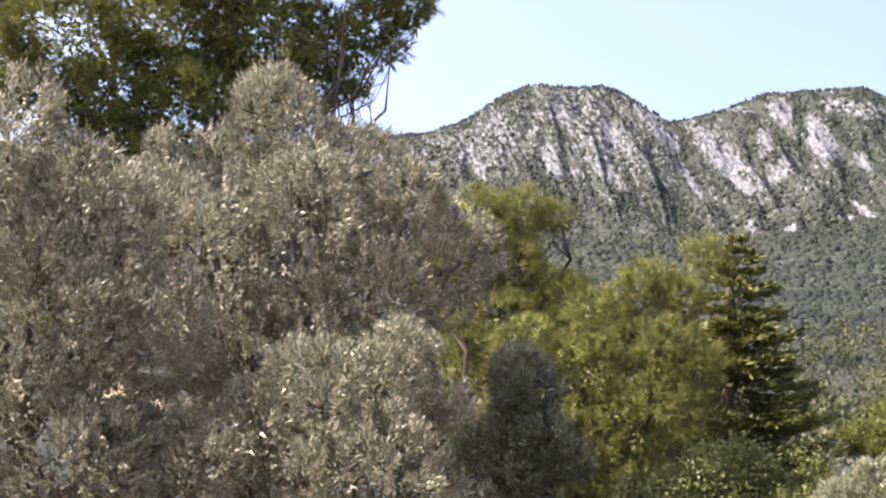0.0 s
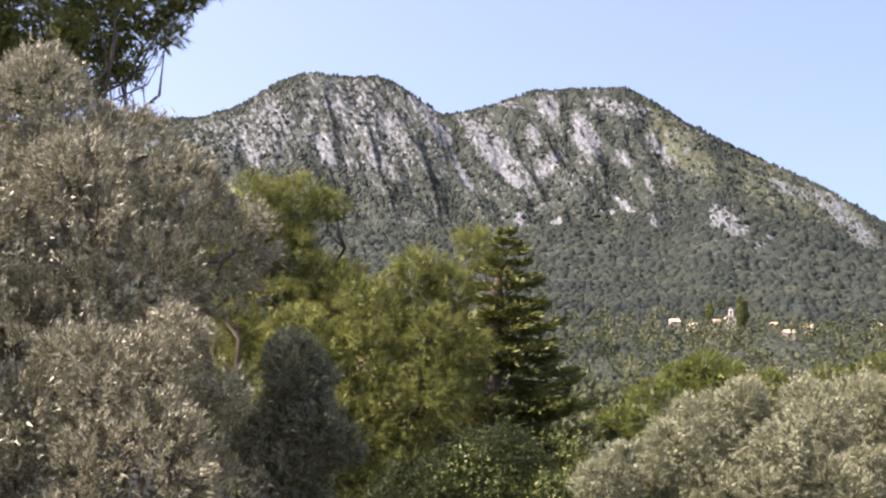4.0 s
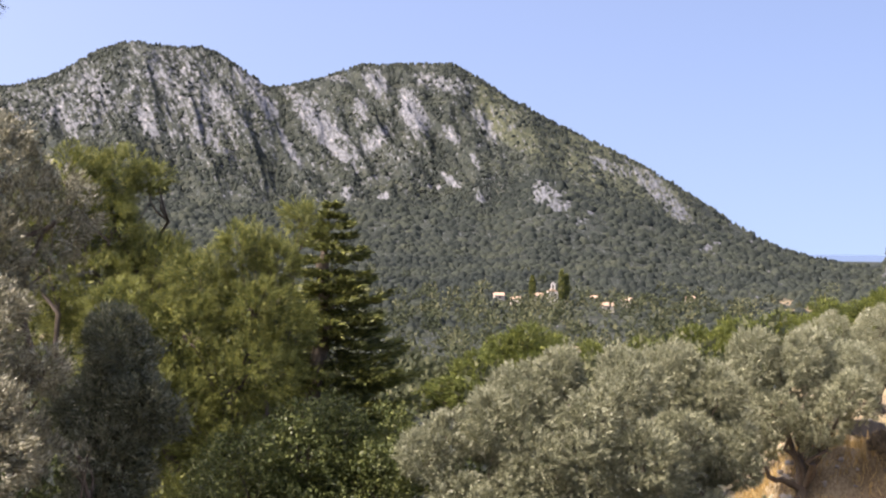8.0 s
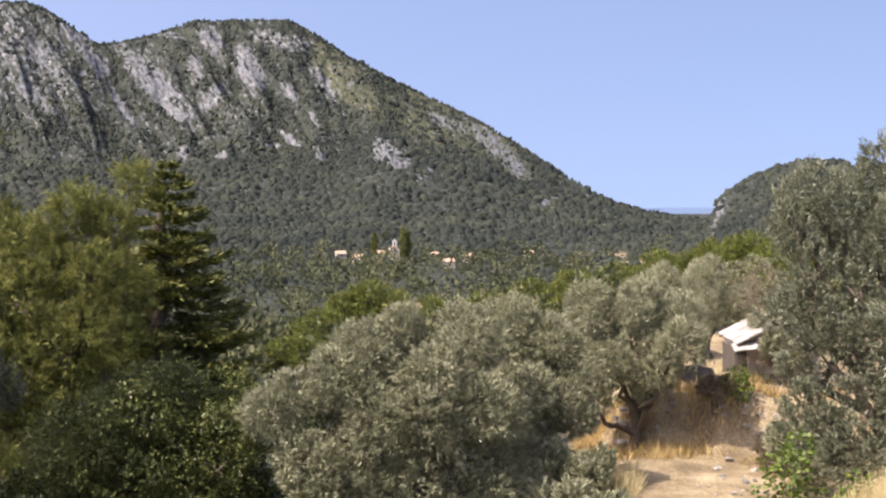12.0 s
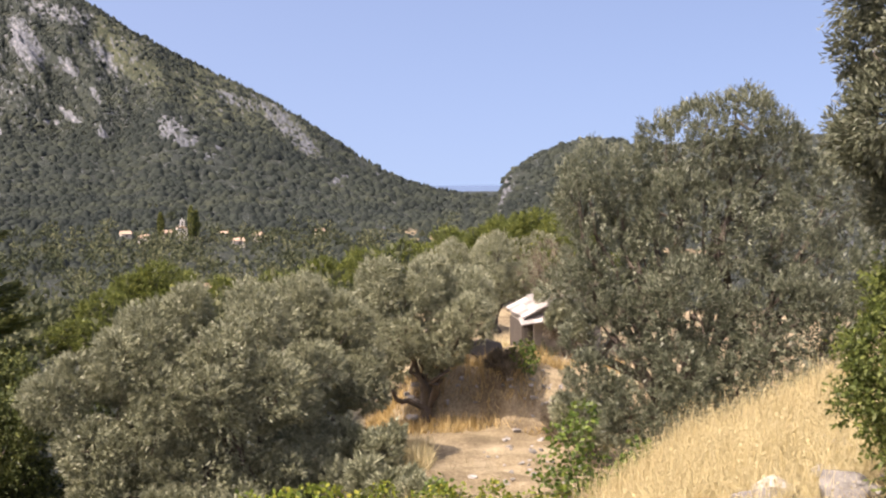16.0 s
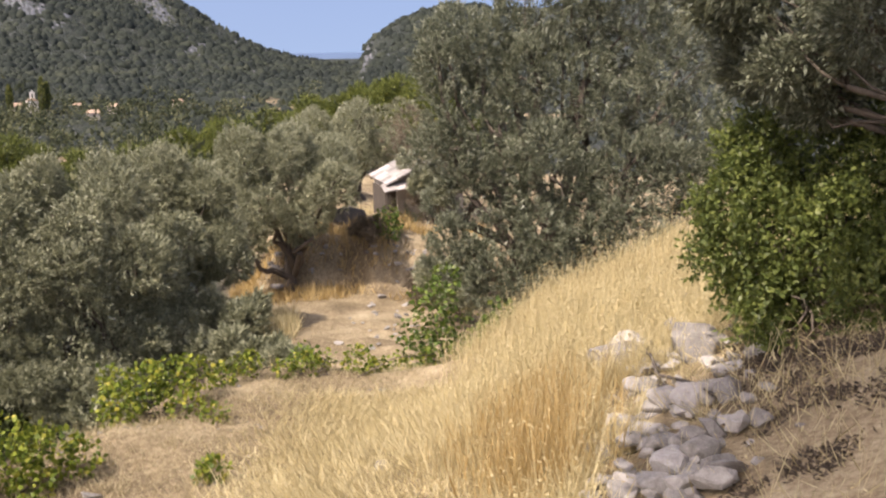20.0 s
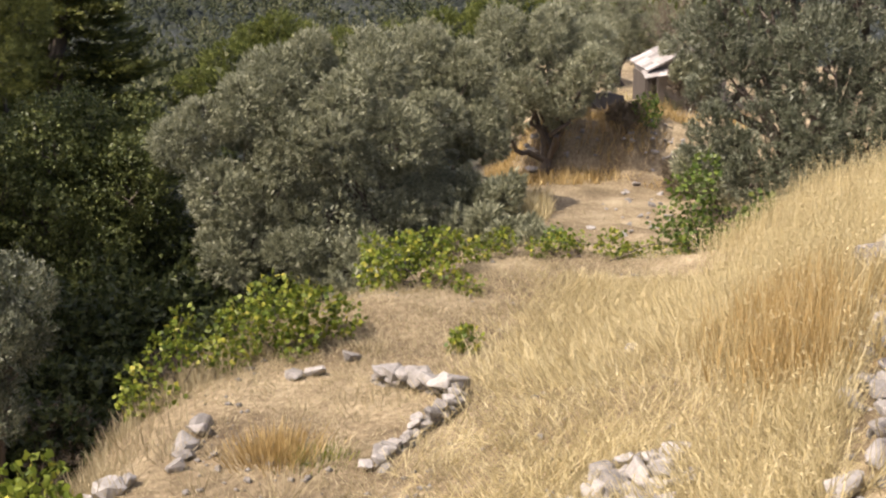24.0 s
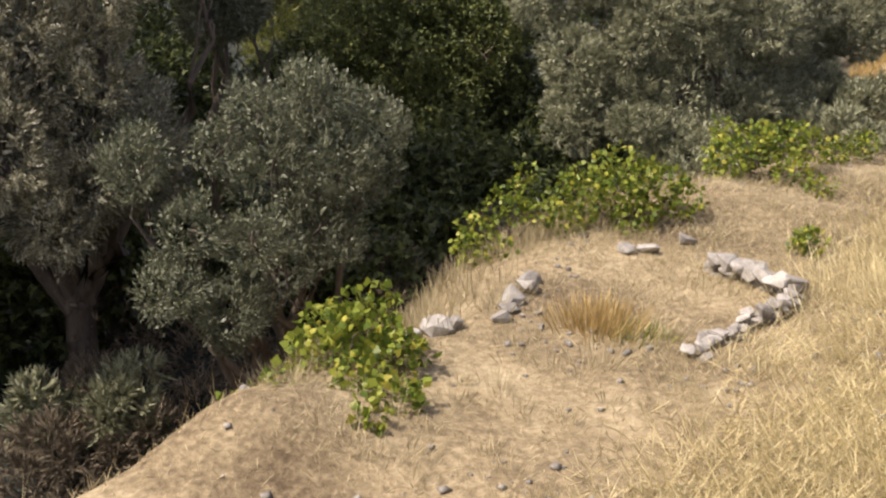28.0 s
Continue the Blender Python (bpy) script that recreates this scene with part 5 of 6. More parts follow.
def tuft(x, y, n, r, high, mat, label, seed):
    q = np.random.default_rng(seed)
    xy = np.array([[x, y]]) + q.normal(0, r, (n, 2))
    out = (xy - np.array([[x, y]])) / r
    lean = np.column_stack([out * 0.3 + q.normal(0, 0.12, (n, 2)), np.ones(n)])
    foot = Vector((x, y, gz(x, y)))
    v, f = blades(xy, lean, q.uniform(0.5, 1.0, n) * high, q.uniform(0.006, 0.010, n), q)
    top = thing("grass_tuft", foot, label, "grass tuft")
    tagged(part("grass_clump", mesh_np("grass_clump", v - np.array(foot), f, mat), None, top), kind="stuff")


tuft(3.85, 9.0, 900, 0.17, 0.27, TAWNY, "round tawny grass tuft on the terrace", 81)
tuft(4.1, 8.75, 260, 0.14, 0.16, VINE, "small fresh green weed beside the tawny tuft", 82)


# -- stones --
def stone_mesh(seed, points=15, soft=0.05):
    """A broken block of limestone: the hull of a few random corners, its edges worn, its faces a little uneven."""
    q = np.random.default_rng(seed)
    b = bmesh.new()
    d = unit(q.normal(0, 1, (points, 3))) * q.uniform(0.82, 1.0, (points, 1))
    d = np.sign(d) * np.abs(d) ** 0.75
    for p in d * np.array([0.5, 0.40, 0.27]) * np.array([q.uniform(0.9, 1.15), q.uniform(0.8, 1.15), q.uniform(0.75, 1.2)]):
        b.verts.new(p)
    bmesh.ops.convex_hull(b, input=b.verts[:])
    bmesh.ops.delete(b, geom=[v for v in b.verts if not v.link_faces], context="VERTS")
    bmesh.ops.dissolve_limit(b, angle_limit=0.22, verts=b.verts[:], edges=b.edges[:])
    bmesh.ops.bevel(b, geom=b.edges[:], offset=soft, segments=2 if points > 18 else 1, affect="EDGES", profile=0.5, clamp_overlap=True)
    bmesh.ops.triangulate(b, faces=b.faces[:])
    for v in b.verts:
        v.co *= 1 + q.normal(0, 0.02)
    me = bpy.data.meshes.new("stone")
    b.to_mesh(me)
    b.free()
    me.materials.append(STONE)
    return me


STONES = [stone_mesh(300 + k, 22, 0.05) for k in range(9)]
SMALL_STONES = [stone_mesh(320 + k, 15, 0.06) for k in range(12)]


def stone(parent, x, y, size, q, lift=0.0, mesh=None):
    """size: its longest width in metres."""
    ob = new("stone", SMALL_STONES[q.integers(len(SMALL_STONES))] if mesh is None else STONES[mesh])
    z = gz(x, y) + size * 0.10 + lift
    tilt = 0.25 if mesh is None else 0.15
    m = Matrix.Translation((x, y, z)) @ Euler((q.normal(0, tilt), q.normal(0, tilt), q.uniform(0, 6.28))).to_matrix().to_4x4() @ Matrix.Diagonal((1.35 * size, 1.35 * size, 1.35 * size, 1))
    ob.parent = parent
    ob.matrix_world = m
    return ob


q = np.random.default_rng(91)
wall = thing("dry_stone_wall", (0, 0, 0), "low curved dry stone wall of pale limestone on the terrace", "stone wall")
arc = ((5.42, 10.02), (5.6, 9.74), (5.74, 9.42), (5.76, 9.12), (5.5, 8.83), (5.2, 8.7), (4.94, 8.57), (4.66, 8.42), (4.42, 8.24))
for k in range(len(arc) - 1):
    (x0, y0), (x1, y1) = arc[k], arc[k + 1]
    for course in range(3 if k < 6 else 2):
        for t in (0.05, 0.4, 0.75) if course == 2 else (0.0, 0.22, 0.44, 0.66, 0.88):
            big = 0.24 if k < 3 and course == 2 else 0.14
            stone(wall, x0 + (x1 - x0) * t + q.normal(0, 0.03), y0 + (y1 - y0) * t + q.normal(0, 0.03), big * q.uniform(0.75, 1.2), q, -0.03 + course * 0.075)
heap = thing("collapsed_stone_wall", (0, 0, 0), "collapsed grey limestone wall half buried in dry grass", "stone wall")
for x, y, s, me in ((8.96, 6.11, 0.5, 2), (10.95, 7.7, 0.3, 4), (10.69, 7.35, 0.24, 1), (10.44, 7.03, 0.22, 3), (9.83, 6.93, 0.26, 7), (9.07, 7.12, 0.5, 5), (9.51, 7.23, 0.42, 8), (8.04, 5.91, 0.24, 0), (7.75, 5.55, 0.26, 5), (7.68, 5.23, 0.28, 3), (7.35, 5.65, 0.24, 1), (7.1, 5.35, 0.22, 6), (6.82, 4.55, 0.24, 2), (6.68, 4.69, 0.3, 5), (6.44, 4.62, 0.26, 8), (6.44, 4.42, 0.26, 0), (6.46, 4.21, 0.24, 4), (7.17, 4.52, 0.2, 6), (6.6, 4.21, 0.2, 7)):
    stone(heap, x, y, s, q, 0.07, me)
for _ in range(200):
    t = q.random()
    x, y = 5.4 + 4.1 * t + q.normal(0, 0.30), 3.9 + 2.7 * t + q.normal(0, 0.30)
    stone(heap, x, y, 0.08 + 0.19 * q.random() ** 1.8, q, q.uniform(-0.04, 0.05))
heap2 = thing("stone_heap", (0, 0, 0), "small heap of pale limestone rubble in the straw", "stone heap")
for x, y, s in ((5.58, 5.95, 0.2), (5.24, 5.89, 0.24), (5.11, 6.04, 0.2), (5.25, 6.35, 0.17), (4.83, 5.93, 0.18), (4.8, 5.69, 0.22), (4.97, 5.37, 0.2), (4.93, 5.6, 0.2), (5.42, 6.28, 0.16), (5.01, 6.08, 0.18), (5.15, 5.66, 0.14)):
    stone(heap2, x, y, s, q, 0.06)
for _ in range(60):
    stone(heap2, 5.2 + q.normal(0, 0.17), 5.95 + q.normal(0, 0.25), q.uniform(0.06, 0.15), q, q.uniform(0.0, 0.05))
rim = thing("edge_stones", (0, 0, 0), "pale stones along the rim of the terrace", "stones")
for x, y, s in ((3.59, 10.01, 0.2), (3.5, 9.85, 0.24), (3.26, 9.6, 0.26), (3.2, 9.4, 0.18), (3.05, 9.2, 0.15), (2.45, 9.1, 0.24), (2.6, 9.15, 0.18), (2.2, 8.9, 0.18), (5.0, 10.6, 0.2), (4.8, 10.65, 0.16), (5.5, 10.75, 0.2), (7.55, 8.75, 0.16)):
    stone(rim, x, y, s, q, 0.02)
bank = thing("tumbled_bank_wall", (0, 0, 0), "tumbled stones and clods of the earth bank below the hut", "stone wall")
for k in range(60):
    x, y = polar(35.2 + 7.6 * q.random(), 33.4 + q.normal(0, 0.3))[:2]
    stone(bank, x, y, q.uniform(0.08, 0.24), q, q.uniform(-0.02, 0.06))
for _ in range(40):
    x, y = polar(q.uniform(38.5, 43.5), q.uniform(25, 32))[:2]
    stone(rim, x, y, q.uniform(0.06, 0.2), q, 0.0)
fork = (8.2, 5.95, -2.8)
v, f = join([tube(crooked(a, b, q, 6, 0.05), np.linspace(0.017, 0.008, 6), 6) for a, b in ((fork, (9.35, 6.87, -2.88)), (fork, (7.6, 5.0, -2.65)), (fork, (7.54, 5.23, -2.74)), (fork, (7.65, 5.56, -2.81)))])
tagged(new("fallen_branch", mesh_np("fallen_branch", v, f, DARKWOOD, True)), "forked dark dead branch lying on the stones", "branch")


def pebbles(n, seed):
    g = np.random.default_rng(seed)
    xy = field(n, g, 5.0, 16, 4, 47)
    keep = (terrace_edge(xy[:, 0], xy[:, 1], np.hypot(xy[:, 0], xy[:, 1])) < 0.1) & (g.random(n) < sstep(0.35, 0.65, fbm(xy[:, 0] * 0.8 + 60, xy[:, 1] * 0.8, 3)))
    xy = xy[keep]
    size = 0.012 + 0.04 * g.random(len(xy)) ** 3
    return blobs(np.column_stack([xy, ground_z(xy[:, 0], xy[:, 1]) + size * 0.25]), size, np.full(len(xy), 0.6), seed, 0.25)


v, f = pebbles(2600, 97)
tagged(new("pebbles", mesh_np("pebbles", v, f, STONE)), "small pebbles and clods strewn over the terrace", "pebbles", kind="stuff")
# broken clumps of dead grass
xy0 = field(420, g, 5.5, 16, 6, 47)
xy0 = xy0[terrace_edge(xy0[:, 0], xy0[:, 1], np.hypot(xy0[:, 0], xy0[:, 1])) < -0.1]
rad = g.uniform(0.03, 0.10, len(xy0))
xy = np.repeat(xy0, 34, 0) + g.normal(0, 1, (len(xy0) * 34, 2)) * np.repeat(rad, 34)[:, None]
n = len(xy)
lean = np.column_stack([(xy - np.repeat(xy0, 34, 0)) / np.repeat(rad, 34)[:, None] * 0.45 + g.normal(0, 0.2, (n, 2)), np.ones(n)])
grass_object("grass_clumps", [blades(xy, lean, g.uniform(0.6, 1.1, n) * np.repeat(rad, 34) * 2.4, g.uniform(0.004, 0.007, n), g, 0.0)], STUBBLE, "small clumps of dead grass dotted over the terrace")


# -- vines and figs with large leaves --
def lobed_leaf(name, lobes5, mat, seed):
    """A broad lobed leaf, cupped a little; 1 m across, scaled where it hangs."""
    q = np.random.default_rng(seed)
    pts = [(0, 0, 0.05)]
    for k in range(11):
        a = radians(-150 + 30 * k)
        r = 0.5 * ((1.0 if k % 2 == 1 else 0.62) if lobes5 else (0.9 if k % 2 else 0.75)) * (0.75 + 0.25 * math.cos(a)) * q.uniform(0.9, 1.1)
        pts.append((r * math.sin(a), 0.15 + r * math.cos(a), -0.18 * r + q.normal(0, 0.03)))
    faces = [(0, k, k + 1) for k in range(1, 11)] + [(0, 11, 1)]
    return mesh_np(name, np.array(pts), np.array(faces), mat, True)


def leaf_part_material(base, name):
    """The same leaf, shaded leaf by leaf."""
    m = base.copy()
    m.name = name
    nodes, links = m.node_tree.nodes, m.node_tree.links
    info = nodes.new("ShaderNodeObjectInfo")
    for nd in nodes:
        if nd.bl_idname == "ShaderNodeMix":
            links.new(info.outputs["Random"], nd.inputs[2])
            nd.inputs["Factor"].default_value = 0.2
    return m


VINE_ONE, FIG_ONE = leaf_part_material(VINE, "vine_leaf"), leaf_part_material(FIG, "fig_leaf")
VINE_LEAVES = [lobed_leaf("leaf", True, VINE_ONE, 400 + k) for k in range(4)]
FIG_LEAVES = [lobed_leaf("leaf", True, FIG_ONE, 410 + k) for k in range(4)]


def leafy(name, foot, lobes, count, size, meshes, inner_mat, label, category, seed, fill=0):
    """A rambling plant: stems, a heart of joined leaves and the outer leaves each on their own."""
    q = np.random.default_rng(seed)
    foot = Vector(foot)
    top = thing(name, foot, label, category)
    own = [(np.array(Vector(c) - foot), r) for c, r in lobes]
    stem, canes = limbs((0, 0, -0.1), own, q, 0.022, 0.15)
    stem = part("stem", mesh_np("stem", *stem, BARK, True), None, top)
    for cane in canes:
        part("cane", mesh_np("cane", *cane, BARK, True), None, stem)
    fill = fill or count * 3
    p, d, _ = shell_points(own, fill, q, 0.9, 0.15)
    v, f = leaves(p, d + q.normal(0, 0.6, d.shape), size * q.uniform(0.7, 1.2, fill), size * q.uniform(0.6, 1.0, fill), q, 0.15)
    part("foliage", mesh_np("foliage", v, f, inner_mat), None, top)
    p, d, _ = shell_points(own, count, q, 0.95, 0.85)
    for a, n in zip(p, d):
        nn = (Vector(n) * 0.95 + Vector((0, 0, 0.25)) + Vector(q.normal(0, 0.35, 3))).normalized()
        m = nn.to_track_quat("Z", "Y").to_matrix().to_4x4() @ Matrix.Rotation(q.uniform(0, 6.28), 4, "Z")
        s = size * q.uniform(0.75, 1.3)
        ob = new("leaf", meshes[q.integers(len(meshes))])
        ob.parent = top
        ob.matrix_basis = Matrix.Translation(a) @ m @ Matrix.Diagonal((s, s, s, 1))
    return top


def over(x, y, h, r):
    return (x, y, gz(x, y) + h), r


leafy("grape_vine", (1.6, 8.2, gz(1.6, 8.2)), [over(1.75, 8.6, 0.34, 0.3), over(1.5, 8.8, 0.2, 0.3), over(1.95, 8.3, 0.14, 0.26), over(1.35, 8.45, 0.1, 0.25), over(1.6, 7.95, 0.06, 0.22), over(1.8, 7.65, 0.04, 0.2), over(1.55, 7.4, 0.02, 0.14), over(1.05, 8.7, 0.0, 0.2), over(0.7, 8.3, 0.0, 0.18), over(1.2, 9.0, 0.15, 0.2), over(0.95, 7.9, 0.0, 0.12)],
      300, 0.087, VINE_LEAVES, VINE, "bright green grape vine rambling over the terrace rim", "vine", 501, 1300)
leafy("grape_vine", (3.7, 11.3, gz(3.7, 11.3)), [over(3.5, 11.5, 0.42, 0.22), over(3.8, 11.4, 0.5, 0.24), over(4.0, 11.6, 0.75, 0.16), over(3.35, 11.25, 0.25, 0.18), over(4.1, 11.3, 0.3, 0.18), over(3.6, 11.0, 0.08, 0.16)],
      145, 0.072, VINE_LEAVES, VINE, "yellowing grape vine at the terrace edge", "vine", 502, 420)
leafy("grape_vine", (5.0, 11.4, gz(5.0, 11.4)), [over(4.65, 11.55, 0.32, 0.34), over(5.0, 11.5, 0.46, 0.38), over(5.4, 11.5, 0.36, 0.34), over(5.75, 11.4, 0.2, 0.24), over(4.4, 11.3, 0.1, 0.2), over(5.1, 11.2, 0.12, 0.24)],
      300, 0.076, VINE_LEAVES, VINE, "grape vine with green and yellow autumn leaves", "vine", 503, 1100)
leafy("grape_vine", (7.4, 12.7, gz(7.4, 12.7)), [over(6.95, 12.8, 0.26, 0.32), over(7.35, 12.9, 0.36, 0.34), over(7.8, 13.0, 0.4, 0.32), over(8.25, 13.15, 0.32, 0.26), over(7.6, 12.35, 0.12, 0.24), over(7.72, 11.95, 0.06, 0.18), over(7.05, 13.2, 0.6, 0.15)],
      300, 0.076, VINE_LEAVES, VINE, "green grape vine spreading along the terrace edge", "vine", 504, 1100)
leafy("weed", (6.66, 10.38, gz(6.66, 10.38)), [over(6.66, 10.38, 0.12, 0.17), over(6.58, 10.43, 0.06, 0.12)], 46, 0.075, VINE_LEAVES, VINE, "small bright green leafy weed on bare earth", "weed", 505)
leafy("grape_vine", (9.9, 13.2, gz(9.9, 13.2)), [over(8.8 + 0.4 * k, 13.4 + 0.12 * math.sin(k * 2.1) - 0.05 * k, 0.14 + 0.06 * math.sin(k * 1.7), 0.2 + 0.06 * math.sin(k * 2.9)) for k in range(9)],
      300, 0.065, VINE_LEAVES, VINE, "low yellow-green vine trailing along the terrace rim", "vine", 506, 1100)
leafy("fig_bush", (12.2, 12.95, gz(12.2, 12.95)), [over(12.2, 12.9, 0.35, 0.42), over(12.5, 12.75, 0.5, 0.36), over(11.95, 13.1, 0.6, 0.34), over(12.1, 12.9, 1.05, 0.36), over(12.3, 12.8, 1.4, 0.24), over(12.75, 12.6, 0.25, 0.3)],
      290, 0.085, FIG_LEAVES, FIG, "upright green fig bush at the terrace edge", "fig bush", 507)
for az, d, h, n, seed in ((40.9, 33.6, 0.95, 90, 508), (44.0, 29.0, 1.5, 110, 509), (36.9, 21.5, 0.9, 70, 510), (46.3, 17.4, 0.7, 50, 511), (38.3, 20.5, 0.7, 60, 512)):
    p = place(az, d)
    leafy("fig_sapling", p, [((p.x + dx * h, p.y + dy * h, p.z + h * q), h * 0.3) for dx, dy, q in ((0, 0, 0.75), (0.25, 0.1, 0.5), (-0.28, 0, 0.5), (0, -0.2, 0.3))], n, 0.105, FIG_LEAVES, FIG, "yellow-green leafy sapling on the lower field", "sapling", seed)


# -- the stone hut --
def box(bm, x0, x1, y0, y1, z0, z1):
    r = bmesh.ops.create_cube(bm, size=1.0)
    for vv in r["verts"]:
        vv.co = Vector(((x0 + x1) / 2 + vv.co.x * (x1 - x0), (y0 + y1) / 2 + vv.co.y * (y1 - y0), (z0 + z1) / 2 + vv.co.z * (z1 - z0)))
    return r["verts"]


def boxes(name, parent, mat, specs, label="", bevel=0.01):
    bm = bmesh.new()
    for s in specs:
        box(bm, *s)
    if bevel:
        bmesh.ops.bevel(bm, geom=bm.edges[:], offset=bevel, segments=1, affect="EDGES")
    return part(name, bm, mat, parent, label)


hp = place(42.25, 39.5, -0.5)
hut = thing("stone_hut", hp, "small plastered stone hut with a pale slab roof under the olives", "hut", turn=-42.25 + 12)
hut.scale = (1.02, 1.02, 0.94)
# own axes: x to the right, y away; the front wall at y = 0
boxes("wall", hut, SHADED_WALL, [(-0.62, 1.5, 0, 0.35, -0.3, 2.0), (-0.9, -0.6, 0.35, 2.6, -0.3, 2.0), (1.15, 1.5, 0.35, 2.6, -0.3, 2.0), (-0.6, 1.15, 2.25, 2.6, -0.3, 2.0)], bevel=0.02)
bm = bmesh.new()
for y in (0.0, 2.25):
    vs = [bm.verts.new(c) for c in ((-0.95, y, 2.0), (1.5, y, 2.0), (0.28, y, 2.62), (-0.95, y + 0.35, 2.0), (1.5, y + 0.35, 2.0), (0.28, y + 0.35, 2.62))]
    for fc in ((0, 1, 2), (5, 4, 3), (0, 3, 4, 1), (1, 4, 5, 2), (2, 5, 3, 0)):
        bm.faces.new([vs[k] for k in fc])
bmesh.ops.recalc_face_normals(bm, faces=bm.faces)
part("gable", bm, SHADED_WALL, hut)
# no real door: dark sheets in place of the unlit opening on the left
boxes("door", hut, DARKWOOD, [(-0.96, -0.9, 0.3, 2.5, -0.2, 1.8), (-0.9, -0.62, 0.24, 0.3, -0.2, 1.85)], "dark boards standing for the shaded open side of the hut")
q = np.random.default_rng(95)
slab_bm = bmesh.new()
box(slab_bm, -0.5, 0.5, -0.5, 0.5, -0.5, 0.5)
bmesh.ops.bevel(slab_bm, geom=slab_bm.edges[:], offset=0.06, segments=1, affect="EDGES")
slab_me = bpy.data.meshes.new("slab")
slab_bm.to_mesh(slab_me)
slab_bm.free()
slab_me.materials.append(SLAB)
for side in (-1, 1):
    slope = math.atan2(0.62, 1.22)
    for i in range(4):
        for j in range(6):
            u = 0.18 + i * 0.36
            ob = new("roof_slab", slab_me)
            ob.parent = hut
            ob.matrix_basis = (Matrix.Translation((0.28 + side * u * math.cos(slope), -0.2 + j * 0.52 + 0.1, 2.72 - u * math.sin(slope) + 0.012 * (3 - i))) @ Matrix.Rotation(side * slope + q.normal(0, 0.03), 4, "Y")
                               @ Matrix.Rotation(q.normal(0, 0.04), 4, "Z") @ Matrix.Diagonal((0.44, 0.54, 0.055, 1)))
for j in range(5):
    ob = new("porch_slab", slab_me)
    ob.parent = hut
    ob.matrix_basis = Matrix.Translation((-0.92 + j * 0.38, -0.28, 1.95 + 0.045 * j)) @ Matrix.Rotation(0.30, 4, "X") @ Matrix.Rotation(-0.2, 4, "Y") @ Matrix.Diagonal((0.42, 0.62, 0.05, 1))
boxes("post", hut, DARKWOOD, [(-1.05, -0.95, -0.5, -0.4, -0.3, 1.86)])
bo = place(39.0, 37.5)
bme = STONES[5].copy()
bme.materials[0] = SHADED_STONE
ob = new("boulder", bme)
ob.matrix_world = Matrix.Translation(bo + Vector((0, 0, 0.2))) @ Matrix.Diagonal((1.5, 1.3, 1.6, 1))
tagged(ob, "dark rounded boulder in the shade beside the hut", "boulder")


# -- the hamlet across the valley --
def house(az, d, w, dep, h, wall_mat, turn, seed, roof=True, dz=0.0):
    p = place(az, d, dz)
    t = thing("house", p, "small pale house with tiled roof among the trees across the valley", "house", "houses of the hamlet", turn=turn - az)
    boxes("wall", t, wall_mat, [(-w / 2, w / 2, 0, dep, -3, h)], bevel=0)
    bm = bmesh.new()
    vs = [bm.verts.new(c) for c in ((-w / 2 - 0.3, -0.3, h), (w / 2 + 0.3, -0.3, h), (w / 2 + 0.3, dep + 0.3, h), (-w / 2 - 0.3, dep + 0.3, h), (-w / 2, dep / 2, h + dep * 0.28), (w / 2, dep / 2, h + dep * 0.28))]
    for fc in ((0, 1, 5, 4), (2, 3, 4, 5), (1, 2, 5), (3, 0, 4), (3, 2, 1, 0)):
        bm.faces.new([vs[k] for k in fc])
    part("roof", bm, TERRACOTTA, t)
    for k in range(max(1, int(w / 3))):
        x = -w / 2 + (k + 0.5) * w / max(1, int(w / 3))
        boxes("window", t, DARKWOOD, [(x - 0.45, x + 0.45, -0.05, 0.02, h * 0.45, h * 0.8)], bevel=0)
    return t


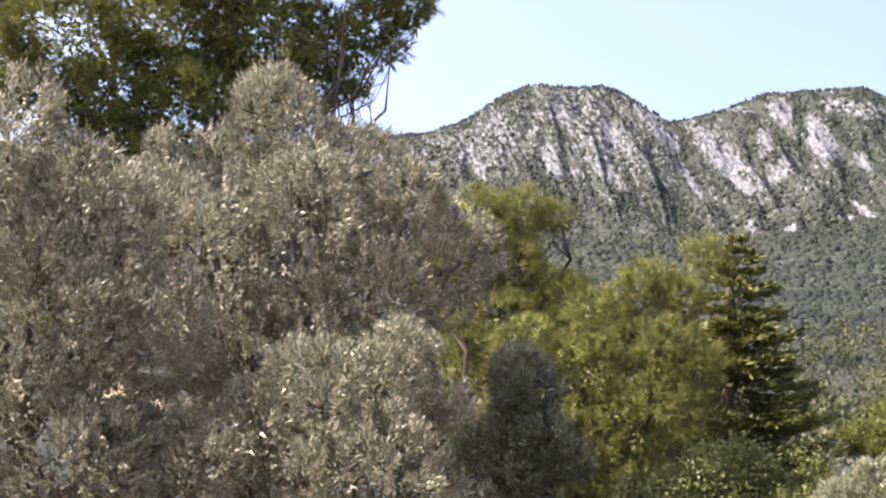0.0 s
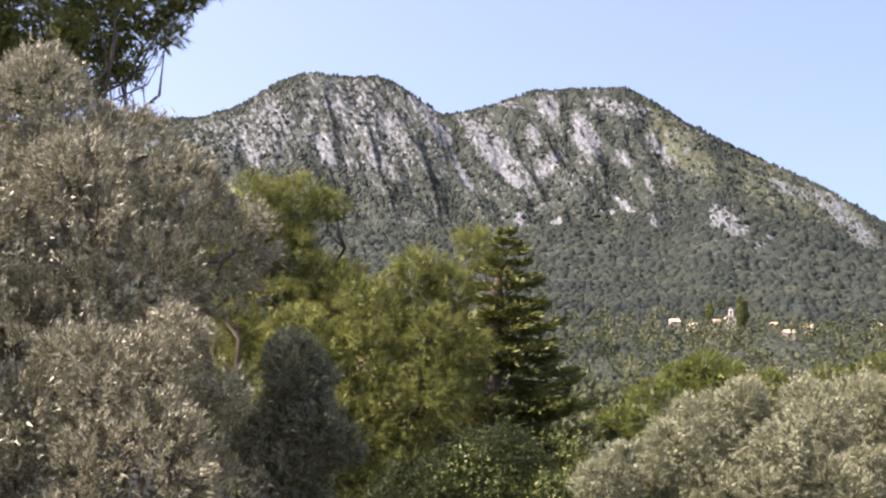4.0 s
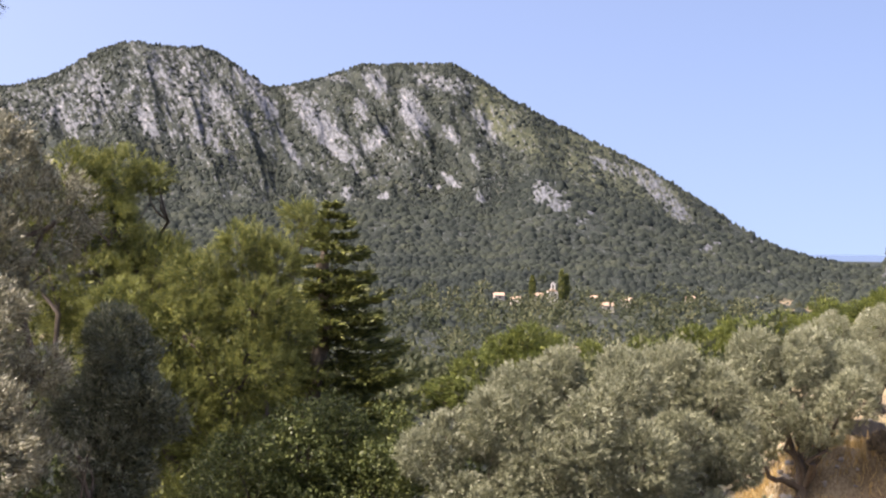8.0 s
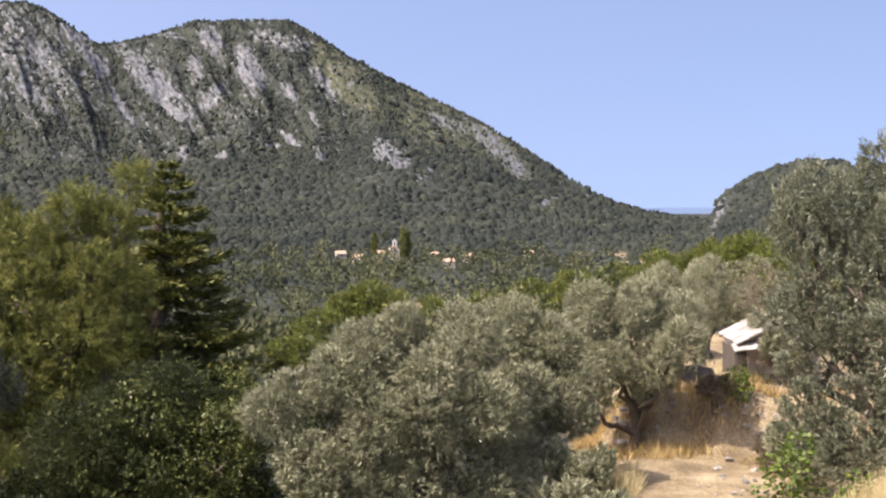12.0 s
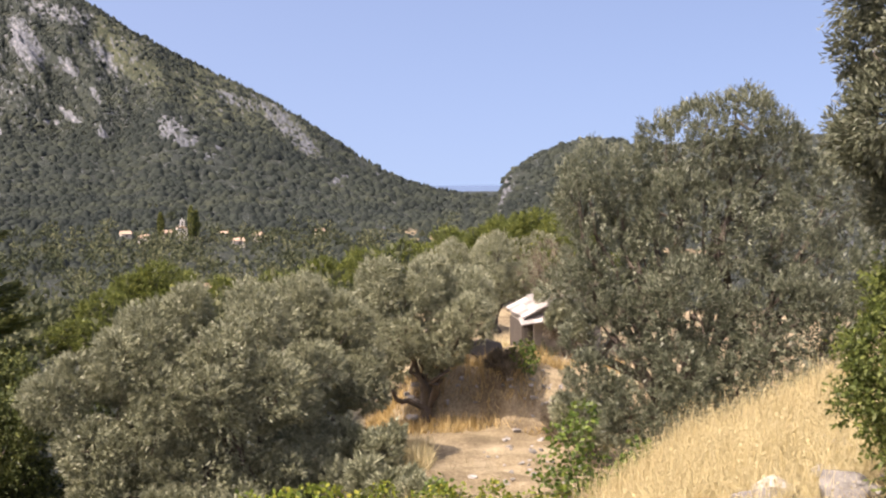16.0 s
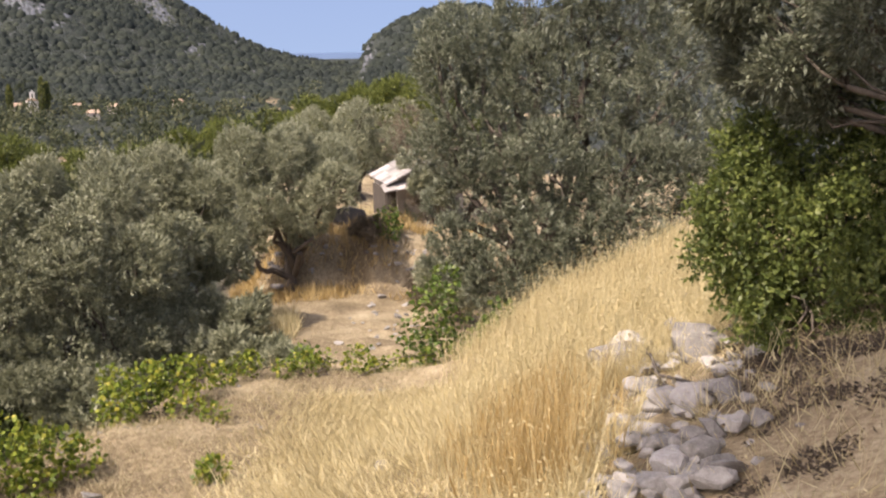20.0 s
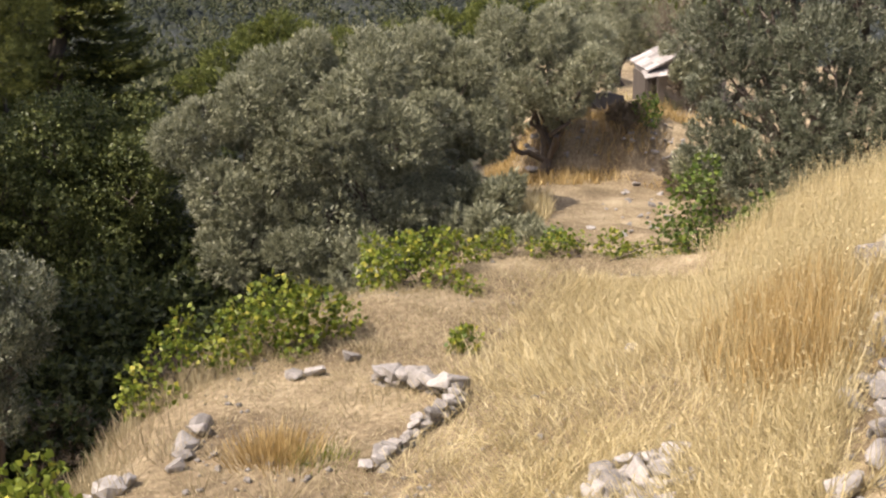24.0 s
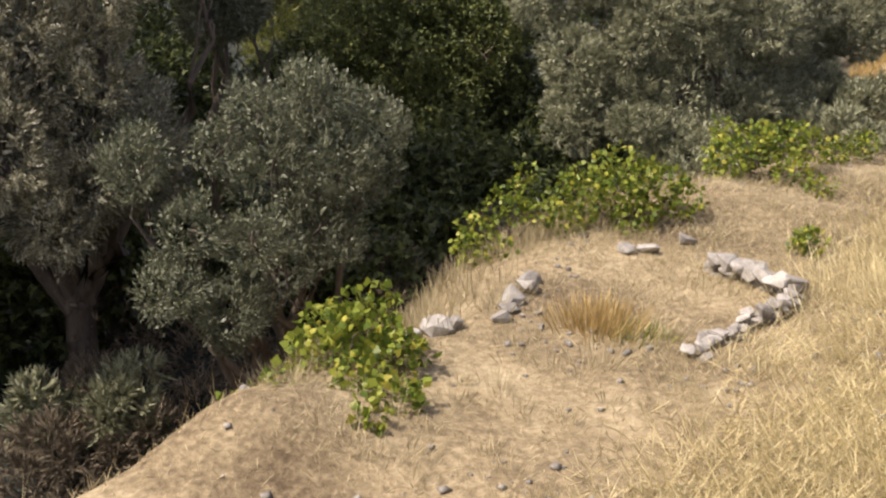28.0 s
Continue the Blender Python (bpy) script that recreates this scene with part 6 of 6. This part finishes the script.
for az, d, w, dep, h, mat, turn in ((22.7, 515, 4, 4, 2.4, PLASTER, 10), (23.4, 495, 4, 4, 2.4, PLASTER, -15), (24.5, 508, 4, 4, 3.0, PLASTER, 12), (27.7, 470, 4, 4, 2.4, PLASTER, 8), (28.5, 500, 3.5, 4, 2.4, PLASTER, -10), (31.4, 520, 3.5, 4, 2.4, PLASTER, 15),
                                    (27.1, 515, 3, 3, 2.2, PLASTER, 20), (26.0, 215, 4, 4, 2.4, PLASTER, 15)):
    house(az, d, w, dep, h, mat, turn, 1, dz=0.3 if d > 300 else 4.5)
cp = place(25.15, 500, 2.5)
church = thing("church", cp, "small whitewashed church with a bell gable across the valley", "church", turn=-20)
church.scale = (0.62, 0.62, 0.62)
boxes("nave", church, WHITEWASH, [(-3.2, 3.2, 0, 9, -3, 5.0)], bevel=0)
bm = bmesh.new()
vs = [bm.verts.new(c) for c in ((-3.4, -0.2, 5), (3.4, -0.2, 5), (3.4, 9.2, 5), (-3.4, 9.2, 5), (0, -0.2, 7), (0, 9.2, 7))]
for fc in ((0, 1, 4), (2, 3, 5), (1, 2, 5, 4), (3, 0, 4, 5), (3, 2, 1, 0)):
    bm.faces.new([vs[k] for k in fc])
part("roof", bm, TERRACOTTA, church)
boxes("bell_gable", church, WHITEWASH, [(-1.5, -0.5, -0.1, 0.8, 5, 9.5), (0.5, 1.5, -0.1, 0.8, 5, 9.5), (-1.5, 1.5, -0.1, 0.8, 9.5, 10.4), (-0.4, 0.4, 0, 0.7, 10.4, 11.4)], bevel=0)
boxes("door", church, DARKWOOD, [(-0.7, 0.7, -0.06, 0.0, 0, 2.4)], bevel=0)
for az, d, h in ((25.55, 498, 12), (25.75, 500, 10), (24.2, 505, 9)):
    p = place(az, d, 2.0)
    t = thing("cypress_tree", p, "slim dark cypress beside the church", "cypress tree", "cypresses by the church")
    v, f = tube([(0, 0, -2), (0, 0, h * 0.5)], [0.3, 0.1], 6)
    part("trunk", mesh_np("trunk", v, f, BARK), None, t)
    g = np.random.default_rng(int(d))
    n = 500
    zz = g.random(n)
    a = g.uniform(0, 6.28, n)
    rr = 1.1 * np.sin(np.pi * np.clip(zz * 0.9 + 0.08, 0, 1)) ** 0.8
    b = np.column_stack([rr * np.cos(a), rr * np.sin(a), zz * h])
    v, f = leaves(b, np.column_stack([np.cos(a) * 0.4, np.sin(a) * 0.4, np.ones(n)]), g.uniform(0.8, 1.4, n), np.full(n, 0.6), g)
    part("crown", mesh_np("crown", v, f, FIR), None, t)
